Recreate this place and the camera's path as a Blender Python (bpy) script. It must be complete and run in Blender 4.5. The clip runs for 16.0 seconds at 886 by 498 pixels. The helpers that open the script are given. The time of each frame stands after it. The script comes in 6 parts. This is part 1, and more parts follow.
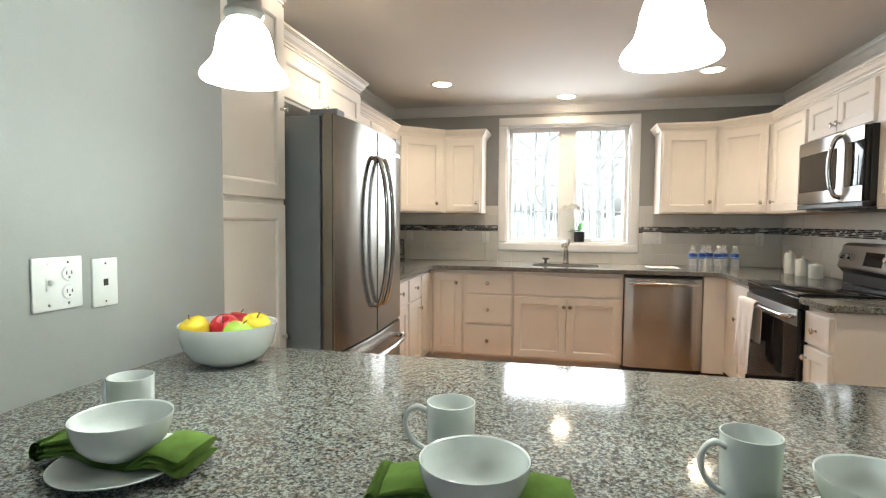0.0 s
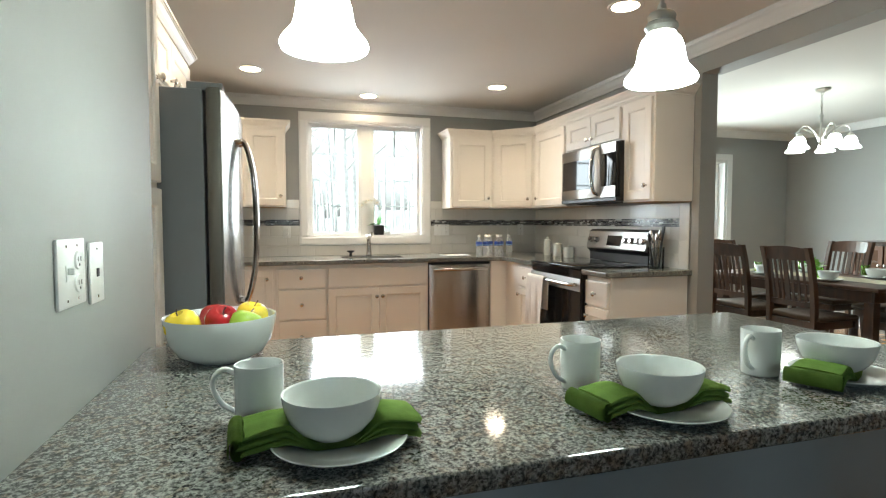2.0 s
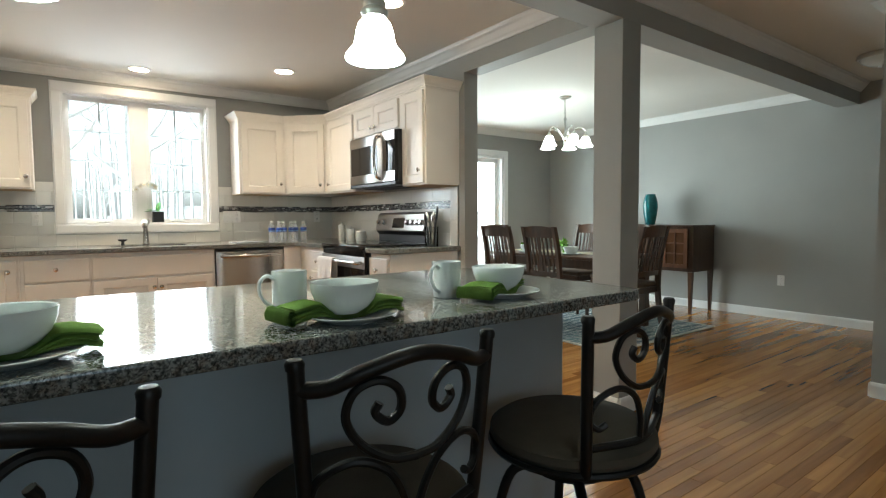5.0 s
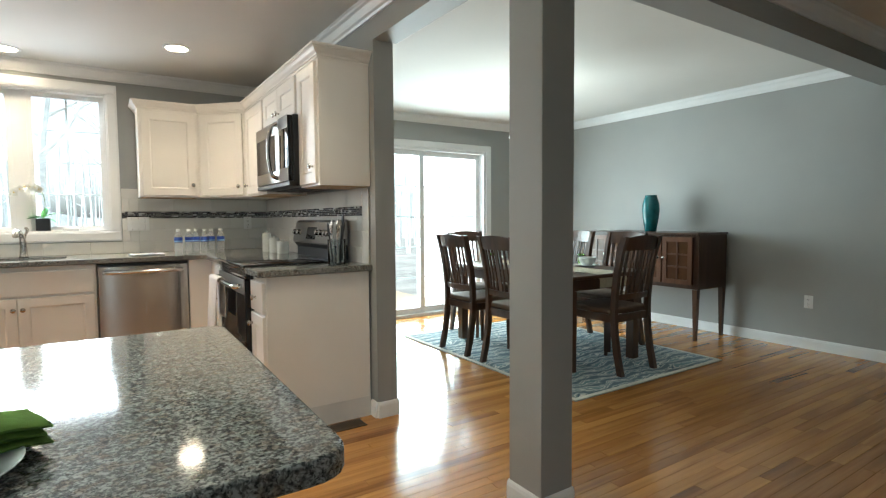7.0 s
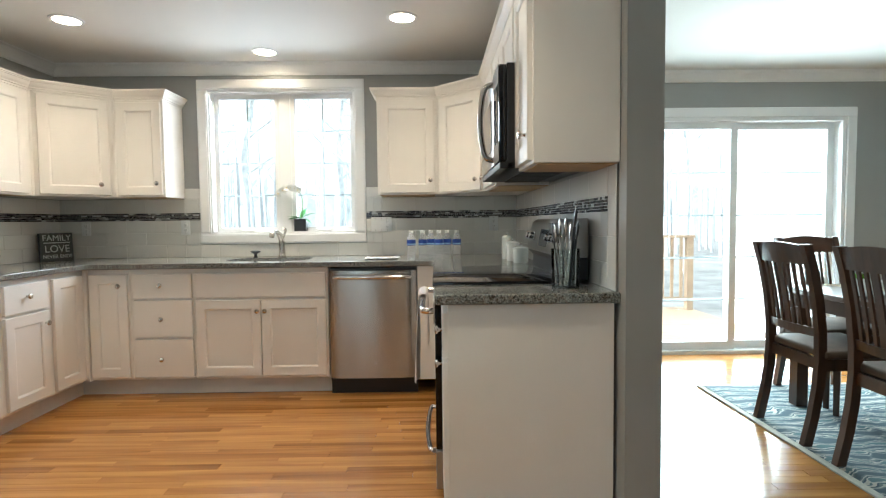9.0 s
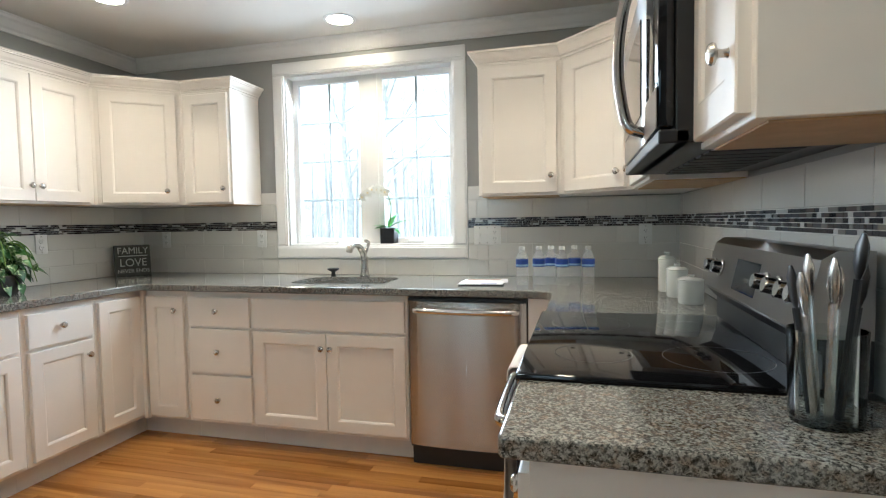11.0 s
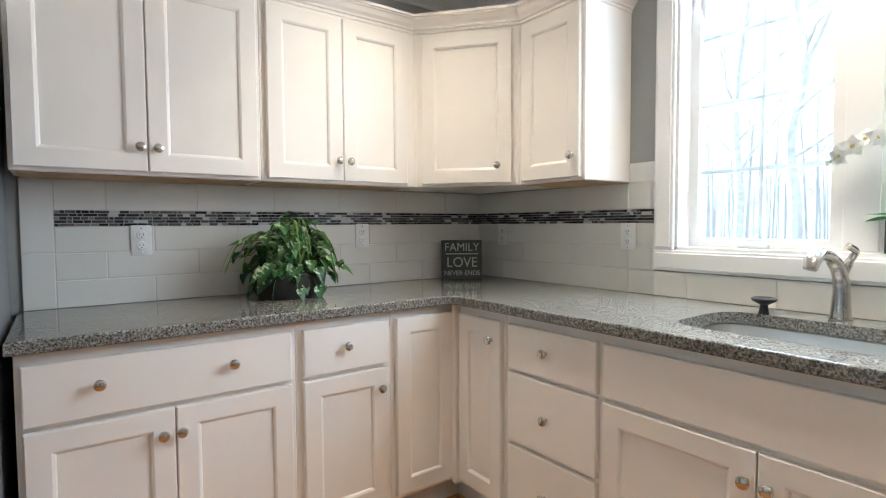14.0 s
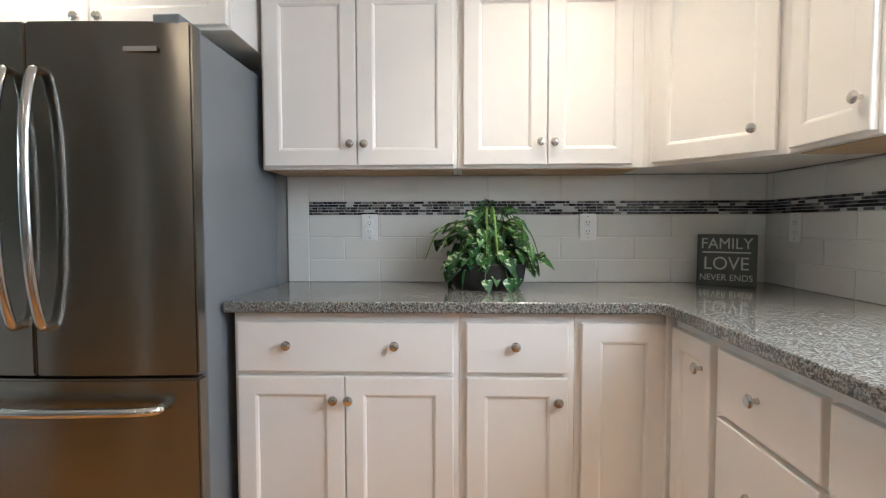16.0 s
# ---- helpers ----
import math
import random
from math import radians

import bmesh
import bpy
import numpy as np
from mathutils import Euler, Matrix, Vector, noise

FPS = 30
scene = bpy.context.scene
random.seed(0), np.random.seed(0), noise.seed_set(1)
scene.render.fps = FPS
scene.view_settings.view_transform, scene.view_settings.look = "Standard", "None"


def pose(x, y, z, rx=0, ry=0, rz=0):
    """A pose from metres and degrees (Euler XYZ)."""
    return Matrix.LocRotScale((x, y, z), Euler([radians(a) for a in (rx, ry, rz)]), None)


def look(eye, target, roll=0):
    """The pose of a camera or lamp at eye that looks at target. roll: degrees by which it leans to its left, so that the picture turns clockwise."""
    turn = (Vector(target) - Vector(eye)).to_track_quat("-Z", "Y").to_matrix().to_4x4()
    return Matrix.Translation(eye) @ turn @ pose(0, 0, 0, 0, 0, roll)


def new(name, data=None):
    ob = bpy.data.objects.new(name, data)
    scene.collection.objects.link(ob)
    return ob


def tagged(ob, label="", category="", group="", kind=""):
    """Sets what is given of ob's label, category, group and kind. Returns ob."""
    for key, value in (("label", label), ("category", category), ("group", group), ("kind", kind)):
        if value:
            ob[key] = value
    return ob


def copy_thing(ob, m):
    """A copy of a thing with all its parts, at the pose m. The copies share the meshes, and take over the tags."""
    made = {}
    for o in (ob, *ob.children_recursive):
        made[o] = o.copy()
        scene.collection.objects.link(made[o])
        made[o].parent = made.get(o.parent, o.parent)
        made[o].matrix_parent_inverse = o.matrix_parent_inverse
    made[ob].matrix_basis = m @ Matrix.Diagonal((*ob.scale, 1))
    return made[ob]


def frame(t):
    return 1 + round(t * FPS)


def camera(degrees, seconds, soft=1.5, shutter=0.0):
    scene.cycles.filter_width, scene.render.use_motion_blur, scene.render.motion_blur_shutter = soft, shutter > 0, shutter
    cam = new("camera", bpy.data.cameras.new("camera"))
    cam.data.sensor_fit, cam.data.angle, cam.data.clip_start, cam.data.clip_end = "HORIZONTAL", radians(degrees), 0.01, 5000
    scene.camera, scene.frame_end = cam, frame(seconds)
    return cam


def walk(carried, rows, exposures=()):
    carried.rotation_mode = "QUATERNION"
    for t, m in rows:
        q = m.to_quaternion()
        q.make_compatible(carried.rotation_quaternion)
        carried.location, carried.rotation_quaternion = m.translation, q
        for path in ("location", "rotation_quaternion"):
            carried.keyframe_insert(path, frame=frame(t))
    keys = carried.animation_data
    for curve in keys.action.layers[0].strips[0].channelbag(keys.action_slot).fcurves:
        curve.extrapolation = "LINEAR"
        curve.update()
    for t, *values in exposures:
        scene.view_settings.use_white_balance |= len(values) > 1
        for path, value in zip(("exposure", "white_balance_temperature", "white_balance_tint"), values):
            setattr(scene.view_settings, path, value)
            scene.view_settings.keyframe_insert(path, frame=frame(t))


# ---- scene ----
# ---------------------------------------------------------------- camera
cam = camera(80.5, 16.0, soft=1.2)
ROWS = [
    (0.0, 0.599, -0.104, 1.294, 12.64, -2.96, -0.43),
    (0.5, 0.416, -0.053, 1.273, 4.80, -2.93, -0.41),
    (1.0, 0.220, -0.072, 1.244, -4.05, -2.95, -0.05),
    (1.5, 0.042, -0.147, 1.238, -11.37, -2.97, -0.07),
    (2.0, -0.109, -0.203, 1.239, -16.52, -2.92, 0.05),
    (2.5, -0.233, -0.267, 1.240, -20.19, -2.96, 0.18),
    (3.0, -0.286, -0.329, 1.220, -22.59, -2.94, 0.21),
    (3.5, -0.293, -0.389, 1.196, -24.65, -3.23, 0.38),
    (4.0, -0.250, -0.434, 1.160, -27.20, -3.09, 0.35),
    (4.5, -0.138, -0.445, 1.143, -31.25, -3.21, 0.43),
    (5.0, 0.024, -0.454, 1.124, -36.28, -3.30, 0.44),
    (7.5, 1.424, 0.063, 1.193, -29.96, -3.40, 0.48),
    (8.0, 1.624, 0.306, 1.179, -18.84, -2.87, 0.71),
    (8.5, 1.779, 0.561, 1.192, -8.43, -3.22, 0.74),
    (9.0, 1.840, 0.851, 1.173, -0.96, -2.95, 0.61),
    (11.5, 1.973, 2.074, 1.258, 20.40, -3.15, 0.73),
    (12.0, 1.909, 2.217, 1.259, 28.07, -3.06, 0.32),
    (12.5, 1.713, 2.427, 1.261, 35.13, -3.04, 0.53),
    (13.0, 1.561, 2.637, 1.230, 41.74, -3.07, 0.36),
    (13.5, 1.406, 2.866, 1.227, 47.75, -3.12, 0.05),
    (14.0, 1.202, 3.074, 1.207, 53.77, -2.73, 0.33),
    (14.5, 1.072, 3.237, 1.213, 60.15, -2.62, 0.27),
    (15.0, 1.045, 3.405, 1.212, 68.54, -2.68, 0.12),
    (15.5, 1.094, 3.572, 1.182, 80.56, -2.53, 0.30),
    (16.0, 1.172, 3.727, 1.164, 92.12, -2.67, 0.13),
]
EXPOSURE = [(0.0, 1.66, 6300, 8), (1.5, 1.6, 6250, 5), (5.0, 1.6, 6100, 3), (9.0, 1.66, 5700, 2), (12.0, 1.66, 5500, 4), (16.0, 1.72, 5480, 6)]
walk(cam, [(t, pose(x, y, z, 90 + p, r, w)) for t, x, y, z, w, p, r in ROWS], EXPOSURE)

# ---------------------------------------------------------------- world and sun
world = bpy.data.worlds.new("world")
scene.world = world
world.use_nodes = True
wn = world.node_tree.nodes
sky = wn.new("ShaderNodeTexSky")
sky.sky_type = "NISHITA"
sky.sun_disc = False
sky.sun_elevation = radians(37)
sky.sun_rotation = radians(267)
sky.dust_density = 4.0
wn["Background"].inputs["Strength"].default_value = 0.15
haze = wn.new("ShaderNodeHueSaturation")
haze.inputs["Saturation"].default_value, haze.inputs["Value"].default_value = 0.3, 1.5
world.node_tree.links.new(sky.outputs[0], haze.inputs["Color"])
world.node_tree.links.new(haze.outputs[0], wn["Background"].inputs["Color"])

sun = new("sun", bpy.data.lights.new("sun", "SUN"))
sun.data.energy, sun.data.angle, sun.data.color = 2.0, radians(15), (1.0, 0.96, 0.9)
sun.matrix_world = look((0, 0, 10), (8.0, 0.4, 4.0))

CEIL = 2.415
WARM = (1.0, 0.79, 0.56)


def spot_down(x, y, power):
    lamp = new("downlight", bpy.data.lights.new("downlight", "AREA"))
    lamp.data.shape, lamp.data.size, lamp.data.energy, lamp.data.color = "DISK", 0.12, power, WARM
    lamp.data.spread = radians(104)
    lamp.matrix_world = pose(x, y, CEIL - 0.012)


RECESSED = [(-0.364, 4.113), (0.630, 4.723), (1.659, 4.094), (1.671, 2.305), (-0.36, 2.32)]
for rx, ry in RECESSED:
    spot_down(rx, ry, 1.5 if rx > 0 or ry > 3 else 1.1)


def daylight(x, y, z, turn, w, h, power, col, tilt=14):
    """The sky's light in a window's opening; it shines along -y when turn is 0."""
    lamp = new("window_daylight", bpy.data.lights.new("window_daylight", "AREA"))
    lamp.data.shape, lamp.data.size, lamp.data.size_y, lamp.data.energy, lamp.data.color = "RECTANGLE", w, h, power, col
    lamp.data.spread = radians(156)
    lamp.matrix_world = pose(x, y, z, -90 + tilt, 0, turn)


daylight(0.652, 5.29, 1.70, 0, 1.16, 1.16, 16.0, (0.92, 0.95, 1.0), 30)
daylight(4.435, 5.68, 1.06, 0, 1.82, 1.94, 56.0, (0.89, 0.99, 0.98), 10)
daylight(-0.2, -3.22, 1.45, 180, 1.3, 1.05, 1.5, (0.45, 0.78, 1.0))


# ---------------------------------------------------------------- materials
def mat(name, col, rough=0.5, metal=0.0, vary=0.06, scale=6.0, bump=0.0, bscale=60.0, coat=0.0, spec=0.5):
    """Plain surface with two scales of variation."""
    m = bpy.data.materials.new(name)
    m.use_nodes = True
    nt = m.node_tree
    b = nt.nodes["Principled BSDF"]
    b.inputs["Roughness"].default_value, b.inputs["Metallic"].default_value = rough, metal
    b.inputs["Coat Weight"].default_value = coat
    b.inputs["Specular IOR Level"].default_value = spec
    co = nt.nodes.new("ShaderNodeTexCoord")
    n1 = nt.nodes.new("ShaderNodeTexNoise")
    n1.inputs["Scale"].default_value, n1.inputs["Detail"].default_value = scale, 6
    nt.links.new(co.outputs["Object"], n1.inputs["Vector"])
    ramp = nt.nodes.new("ShaderNodeMapRange")
    ramp.inputs[1].default_value, ramp.inputs[2].default_value = 0.25, 0.75
    ramp.inputs[3].default_value, ramp.inputs[4].default_value = 1 - vary, 1 + vary
    nt.links.new(n1.outputs[0], ramp.inputs[0])
    mul = nt.nodes.new("ShaderNodeVectorMath")
    mul.operation = "SCALE"
    mul.inputs[0].default_value = col
    nt.links.new(ramp.outputs[0], mul.inputs["Scale"])
    nt.links.new(mul.outputs[0], b.inputs["Base Color"])
    if bump:
        n2 = nt.nodes.new("ShaderNodeTexNoise")
        n2.inputs["Scale"].default_value, n2.inputs["Detail"].default_value = bscale, 4
        nt.links.new(co.outputs["Object"], n2.inputs["Vector"])
        bp = nt.nodes.new("ShaderNodeBump")
        bp.inputs["Strength"].default_value, bp.inputs["Distance"].default_value = bump, 0.002
        nt.links.new(n2.outputs[0], bp.inputs["Height"])
        nt.links.new(bp.outputs[0], b.inputs["Normal"])
    return m


def glow(name, col, strength):
    m = bpy.data.materials.new(name)
    m.use_nodes = True
    b = m.node_tree.nodes["Principled BSDF"]
    b.inputs["Base Color"].default_value = (0.9, 0.9, 0.88, 1)
    b.inputs["Emission Color"].default_value = (*col, 1)
    b.inputs["Emission Strength"].default_value = strength
    return m


def glass(name, col=(1, 1, 1), rough=0.0, ior=1.45):
    m = bpy.data.materials.new(name)
    m.use_nodes = True
    b = m.node_tree.nodes["Principled BSDF"]
    b.inputs["Base Color"].default_value = (*col, 1)
    b.inputs["Roughness"].default_value, b.inputs["IOR"].default_value = rough, ior
    b.inputs["Transmission Weight"].default_value = 1.0
    return m


def thin_pane(name):
    """A thin sheet of window glass: clear straight through, glossy at a slant."""
    m = bpy.data.materials.new(name)
    m.use_nodes = True
    nt = m.node_tree
    nt.nodes.remove(nt.nodes["Principled BSDF"])
    clear, gloss = nt.nodes.new("ShaderNodeBsdfTransparent"), nt.nodes.new("ShaderNodeBsdfGlossy")
    gloss.inputs["Roughness"].default_value = 0.01
    clear.inputs["Color"].default_value = (0.93, 0.96, 0.96, 1)
    fr = nt.nodes.new("ShaderNodeFresnel")
    fr.inputs["IOR"].default_value = 1.3
    mix = nt.nodes.new("ShaderNodeMixShader")
    nt.links.new(fr.outputs[0], mix.inputs[0])
    nt.links.new(clear.outputs[0], mix.inputs[1])
    nt.links.new(gloss.outputs[0], mix.inputs[2])
    nt.links.new(mix.outputs[0], nt.nodes["Material Output"].inputs[0])
    return m


def granite(name, dark, mid, light):
    m = bpy.data.materials.new(name)
    m.use_nodes = True
    nt = m.node_tree
    b = nt.nodes["Principled BSDF"]
    b.inputs["Roughness"].default_value = 0.085
    b.inputs["Specular IOR Level"].default_value = 0.55
    co = nt.nodes.new("ShaderNodeTexCoord")
    warp = nt.nodes.new("ShaderNodeTexNoise")
    warp.inputs["Scale"].default_value = 90
    nt.links.new(co.outputs["Object"], warp.inputs["Vector"])
    mixv = nt.nodes.new("ShaderNodeMix")
    mixv.data_type = "VECTOR"
    mixv.inputs["Factor"].default_value = 0.012
    nt.links.new(co.outputs["Object"], mixv.inputs["A"])
    nt.links.new(warp.outputs["Color"], mixv.inputs["B"])
    vor = nt.nodes.new("ShaderNodeTexVoronoi")
    vor.inputs["Scale"].default_value = 350
    nt.links.new(mixv.outputs["Result"], vor.inputs["Vector"])
    sep = nt.nodes.new("ShaderNodeSeparateColor")
    nt.links.new(vor.outputs["Color"], sep.inputs[0])
    big = nt.nodes.new("ShaderNodeTexNoise")
    big.inputs["Scale"].default_value, big.inputs["Detail"].default_value = 150, 4
    nt.links.new(co.outputs["Object"], big.inputs["Vector"])
    add = nt.nodes.new("ShaderNodeMath")
    add.operation = "MULTIPLY_ADD"
    add.inputs[1].default_value = 0.5
    nt.links.new(sep.outputs[0], add.inputs[0])
    sc = nt.nodes.new("ShaderNodeMath")
    sc.operation = "MULTIPLY_ADD"
    sc.inputs[1].default_value, sc.inputs[2].default_value = 1.5, -0.5
    nt.links.new(big.outputs[0], sc.inputs[0])
    nt.links.new(sc.outputs[0], add.inputs[2])
    cr = nt.nodes.new("ShaderNodeValToRGB")
    e = cr.color_ramp.elements
    e[0].position, e[0].color = 0.14, (*dark, 1)
    e[1].position, e[1].color = 0.76, (*light, 1)
    k = e.new(0.42)
    k.color = (*mid, 1)
    nt.links.new(add.outputs[0], cr.inputs[0])
    blot = nt.nodes.new("ShaderNodeTexNoise")
    blot.inputs["Scale"].default_value, blot.inputs["Detail"].default_value = 55, 5
    nt.links.new(co.outputs["Object"], blot.inputs["Vector"])
    rg = nt.nodes.new("ShaderNodeMapRange")
    rg.inputs[1].default_value, rg.inputs[2].default_value, rg.inputs[4].default_value = 0.50, 0.62, 0.75
    nt.links.new(blot.outputs[0], rg.inputs[0])
    tan = nt.nodes.new("ShaderNodeMix")
    tan.data_type, tan.blend_type = "RGBA", "MULTIPLY"
    tan.inputs["B"].default_value = (0.80, 0.64, 0.54, 1)
    nt.links.new(rg.outputs[0], tan.inputs["Factor"])
    nt.links.new(cr.outputs[0], tan.inputs["A"])
    nt.links.new(tan.outputs["Result"], b.inputs["Base Color"])
    return m


def wood(name, a, c, rough=0.35, axis=0, rnd="object", stretch=14.0, coat=0.0):
    """Grain along one axis; each piece has a tone of its own."""
    m = bpy.data.materials.new(name)
    m.use_nodes = True
    nt = m.node_tree
    b = nt.nodes["Principled BSDF"]
    b.inputs["Roughness"].default_value, b.inputs["Coat Weight"].default_value = rough, coat
    b.inputs["Coat Roughness"].default_value = 0.12
    co = nt.nodes.new("ShaderNodeTexCoord")
    if rnd == "object":
        src = nt.nodes.new("ShaderNodeObjectInfo").outputs["Random"]
    else:
        src = nt.nodes.new("ShaderNodeNewGeometry").outputs["Random Per Island"]
    mp = nt.nodes.new("ShaderNodeMapping")
    s = [stretch * 6] * 3
    s[axis] = stretch * 0.35
    mp.inputs["Scale"].default_value = s
    nt.links.new(co.outputs["Object"], mp.inputs["Vector"])
    off = nt.nodes.new("ShaderNodeMath")
    off.operation = "MULTIPLY"
    off.inputs[1].default_value = 37.0
    nt.links.new(src, off.inputs[0])
    nt.links.new(off.outputs[0], mp.inputs["Location"])
    n = nt.nodes.new("ShaderNodeTexNoise")
    n.inputs["Scale"].default_value, n.inputs["Detail"].default_value = 1.0, 8
    n.inputs["Distortion"].default_value = 0.6
    nt.links.new(mp.outputs[0], n.inputs["Vector"])
    mix = nt.nodes.new("ShaderNodeMath")
    mix.operation = "MULTIPLY_ADD"
    mix.inputs[1].default_value = 0.5
    nt.links.new(src, mix.inputs[0])
    half = nt.nodes.new("ShaderNodeMath")
    half.operation = "MULTIPLY_ADD"
    half.inputs[1].default_value, half.inputs[2].default_value = 1.4, -0.44
    nt.links.new(n.outputs[0], half.inputs[0])
    nt.links.new(half.outputs[0], mix.inputs[2])
    cr = nt.nodes.new("ShaderNodeValToRGB")
    cr.color_ramp.elements[0].color, cr.color_ramp.elements[1].color = (*a, 1), (*c, 1)
    nt.links.new(mix.outputs[0], cr.inputs[0])
    nt.links.new(cr.outputs[0], b.inputs["Base Color"])
    bp = nt.nodes.new("ShaderNodeBump")
    bp.inputs["Strength"].default_value, bp.inputs["Distance"].default_value = 0.12, 0.001
    nt.links.new(n.outputs[0], bp.inputs["Height"])
    nt.links.new(bp.outputs[0], b.inputs["Normal"])
    return m


def brushed(name, col, rough=0.28, axis=2, rotate=0.95):
    m = bpy.data.materials.new(name)
    m.use_nodes = True
    nt = m.node_tree
    b = nt.nodes["Principled BSDF"]
    b.inputs["Metallic"].default_value = 1.0
    b.inputs["Base Color"].default_value = (*col, 1)
    b.inputs["Anisotropic"].default_value, b.inputs["Anisotropic Rotation"].default_value = rotate, 0.25
    co = nt.nodes.new("ShaderNodeTexCoord")
    mp = nt.nodes.new("ShaderNodeMapping")
    s = [150.0] * 3
    s[axis] = 1.5
    mp.inputs["Scale"].default_value = s
    nt.links.new(co.outputs["Object"], mp.inputs["Vector"])
    n = nt.nodes.new("ShaderNodeTexNoise")
    n.inputs["Scale"].default_value = 1.0
    nt.links.new(mp.outputs[0], n.inputs["Vector"])
    r = nt.nodes.new("ShaderNodeMapRange")
    r.inputs[3].default_value, r.inputs[4].default_value = rough - 0.008, rough + 0.008
    nt.links.new(n.outputs[0], r.inputs[0])
    nt.links.new(r.outputs[0], b.inputs["Roughness"])
    return m


def pieces(name, cols, rough, rnd="island", bump=0.0):
    """One of several colours for each piece."""
    m = bpy.data.materials.new(name)
    m.use_nodes = True
    nt = m.node_tree
    b = nt.nodes["Principled BSDF"]
    b.inputs["Roughness"].default_value = rough
    if rnd == "island":
        src = nt.nodes.new("ShaderNodeNewGeometry").outputs["Random Per Island"]
    else:
        src = nt.nodes.new("ShaderNodeObjectInfo").outputs["Random"]
    cr = nt.nodes.new("ShaderNodeValToRGB")
    cr.color_ramp.interpolation = "CONSTANT" if len(cols) > 2 else "LINEAR"
    e = cr.color_ramp.elements
    e[0].color, e[1].color = (*cols[0], 1), (*cols[-1], 1)
    if len(cols) > 2:
        e[1].position = (len(cols) - 1) / len(cols)
        for i, c in enumerate(cols[1:-1]):
            e.new((i + 1) / len(cols)).color = (*c, 1)
    nt.links.new(src, cr.inputs[0])
    nt.links.new(cr.outputs[0], b.inputs["Base Color"])
    return m


M_WALL = mat("grey_wall_paint", (0.352, 0.354, 0.337), 0.6, vary=0.03, scale=3, bump=0.15, bscale=180)
M_CEIL = mat("ceiling_paint", (0.72, 0.70, 0.66), 0.8, vary=0.02, scale=2, bump=0.1, bscale=150)
M_TRIM = mat("white_trim_paint", (0.80, 0.80, 0.79), 0.35, vary=0.02, scale=5)
M_CAB = mat("cabinet_paint", (0.83, 0.79, 0.735), 0.38, vary=0.02, scale=4, bump=0.05, bscale=90)
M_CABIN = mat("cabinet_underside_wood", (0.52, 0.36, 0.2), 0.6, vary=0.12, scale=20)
M_BAR = mat("bar_panel_paint", (0.40, 0.44, 0.46), 0.5, vary=0.04, scale=5)
M_KICK = mat("toe_kick_paint", (0.72, 0.69, 0.65), 0.6)
M_GRAN = granite("grey_granite", (0.022, 0.025, 0.025), (0.122, 0.124, 0.115), (0.33, 0.335, 0.31))
M_STEEL = brushed("brushed_steel", (0.25, 0.232, 0.20), 0.22, axis=2)
M_STEELH = brushed("brushed_steel_across", (0.36, 0.345, 0.325), 0.32, axis=0)
M_FSIDE = mat("fridge_side_grey", (0.17, 0.18, 0.19), 0.42, vary=0.05)
M_NICKEL = mat("brushed_nickel", (0.60, 0.57, 0.53), 0.25, 1.0, vary=0.04, scale=40)
M_CHROME = mat("chrome", (0.62, 0.60, 0.58), 0.14, 1.0, vary=0.02)
M_BLACK = mat("black_plastic", (0.012, 0.012, 0.013), 0.35)
M_BGLASS = mat("black_glass", (0.006, 0.006, 0.007), 0.05, vary=0.0, spec=0.4)
M_TILE = pieces("cream_tile", [(0.68, 0.665, 0.62), (0.74, 0.725, 0.68)], 0.16, rnd="object")
M_GROUT = mat("grout", (0.66, 0.645, 0.60), 0.8, vary=0.06, scale=30)
M_MOSAIC = pieces("mosaic_glass", [(0.015, 0.015, 0.018), (0.10, 0.10, 0.11), (0.03, 0.03, 0.035), (0.07, 0.07, 0.075), (0.24, 0.23, 0.21), (0.05, 0.045, 0.05), (0.02, 0.02, 0.025), (0.58, 0.58, 0.56), (0.13, 0.11, 0.10)], 0.12)
M_OAK = wood("oak_floor_board", (0.20, 0.072, 0.014), (0.60, 0.285, 0.072), 0.2, 0, "object", 3.0, coat=0.25)
M_OAKI = wood("oak_floor_boards", (0.20, 0.072, 0.014), (0.60, 0.285, 0.072), 0.2, 0, "island", 3.0, coat=0.25)
M_DARKW = wood("dark_stained_wood", (0.028, 0.013, 0.007), (0.092, 0.040, 0.019), 0.28, 2, "object", 3.0, coat=0.2)
M_PORC = mat("white_porcelain", (0.71, 0.735, 0.71), 0.12, vary=0.01)
M_GLASS = glass("clear_glass")
M_GRILLE = mat("grey_window_grille", (0.62, 0.65, 0.66), 0.5, vary=0.03)
M_PANE = thin_pane("window_pane")
M_WHITEP = mat("white_plastic", (0.80, 0.80, 0.78), 0.3, vary=0.01)
M_SLOT = mat("slot_dark", (0.03, 0.03, 0.03), 0.6)
M_LAMP = glow("downlight_glow", (1.0, 0.78, 0.54), 24.0)
M_SHADE = glow("lit_glass_shade", (0.90, 1.0, 0.92), 13.0)
M_SHADE2 = glow("lit_chandelier_glass", (0.97, 1.0, 0.92), 3.0)


# ---------------------------------------------------------------- mesh helpers
def box(bm, x0, x1, y0, y1, z0, z1):
    v = [bm.verts.new((x, y, z)) for z in (z0, z1) for y in (y0, y1) for x in (x0, x1)]
    return [bm.faces.new([v[i] for i in f]) for f in ((0, 2, 3, 1), (4, 5, 7, 6), (0, 1, 5, 4), (2, 6, 7, 3), (0, 4, 6, 2), (1, 3, 7, 5))]


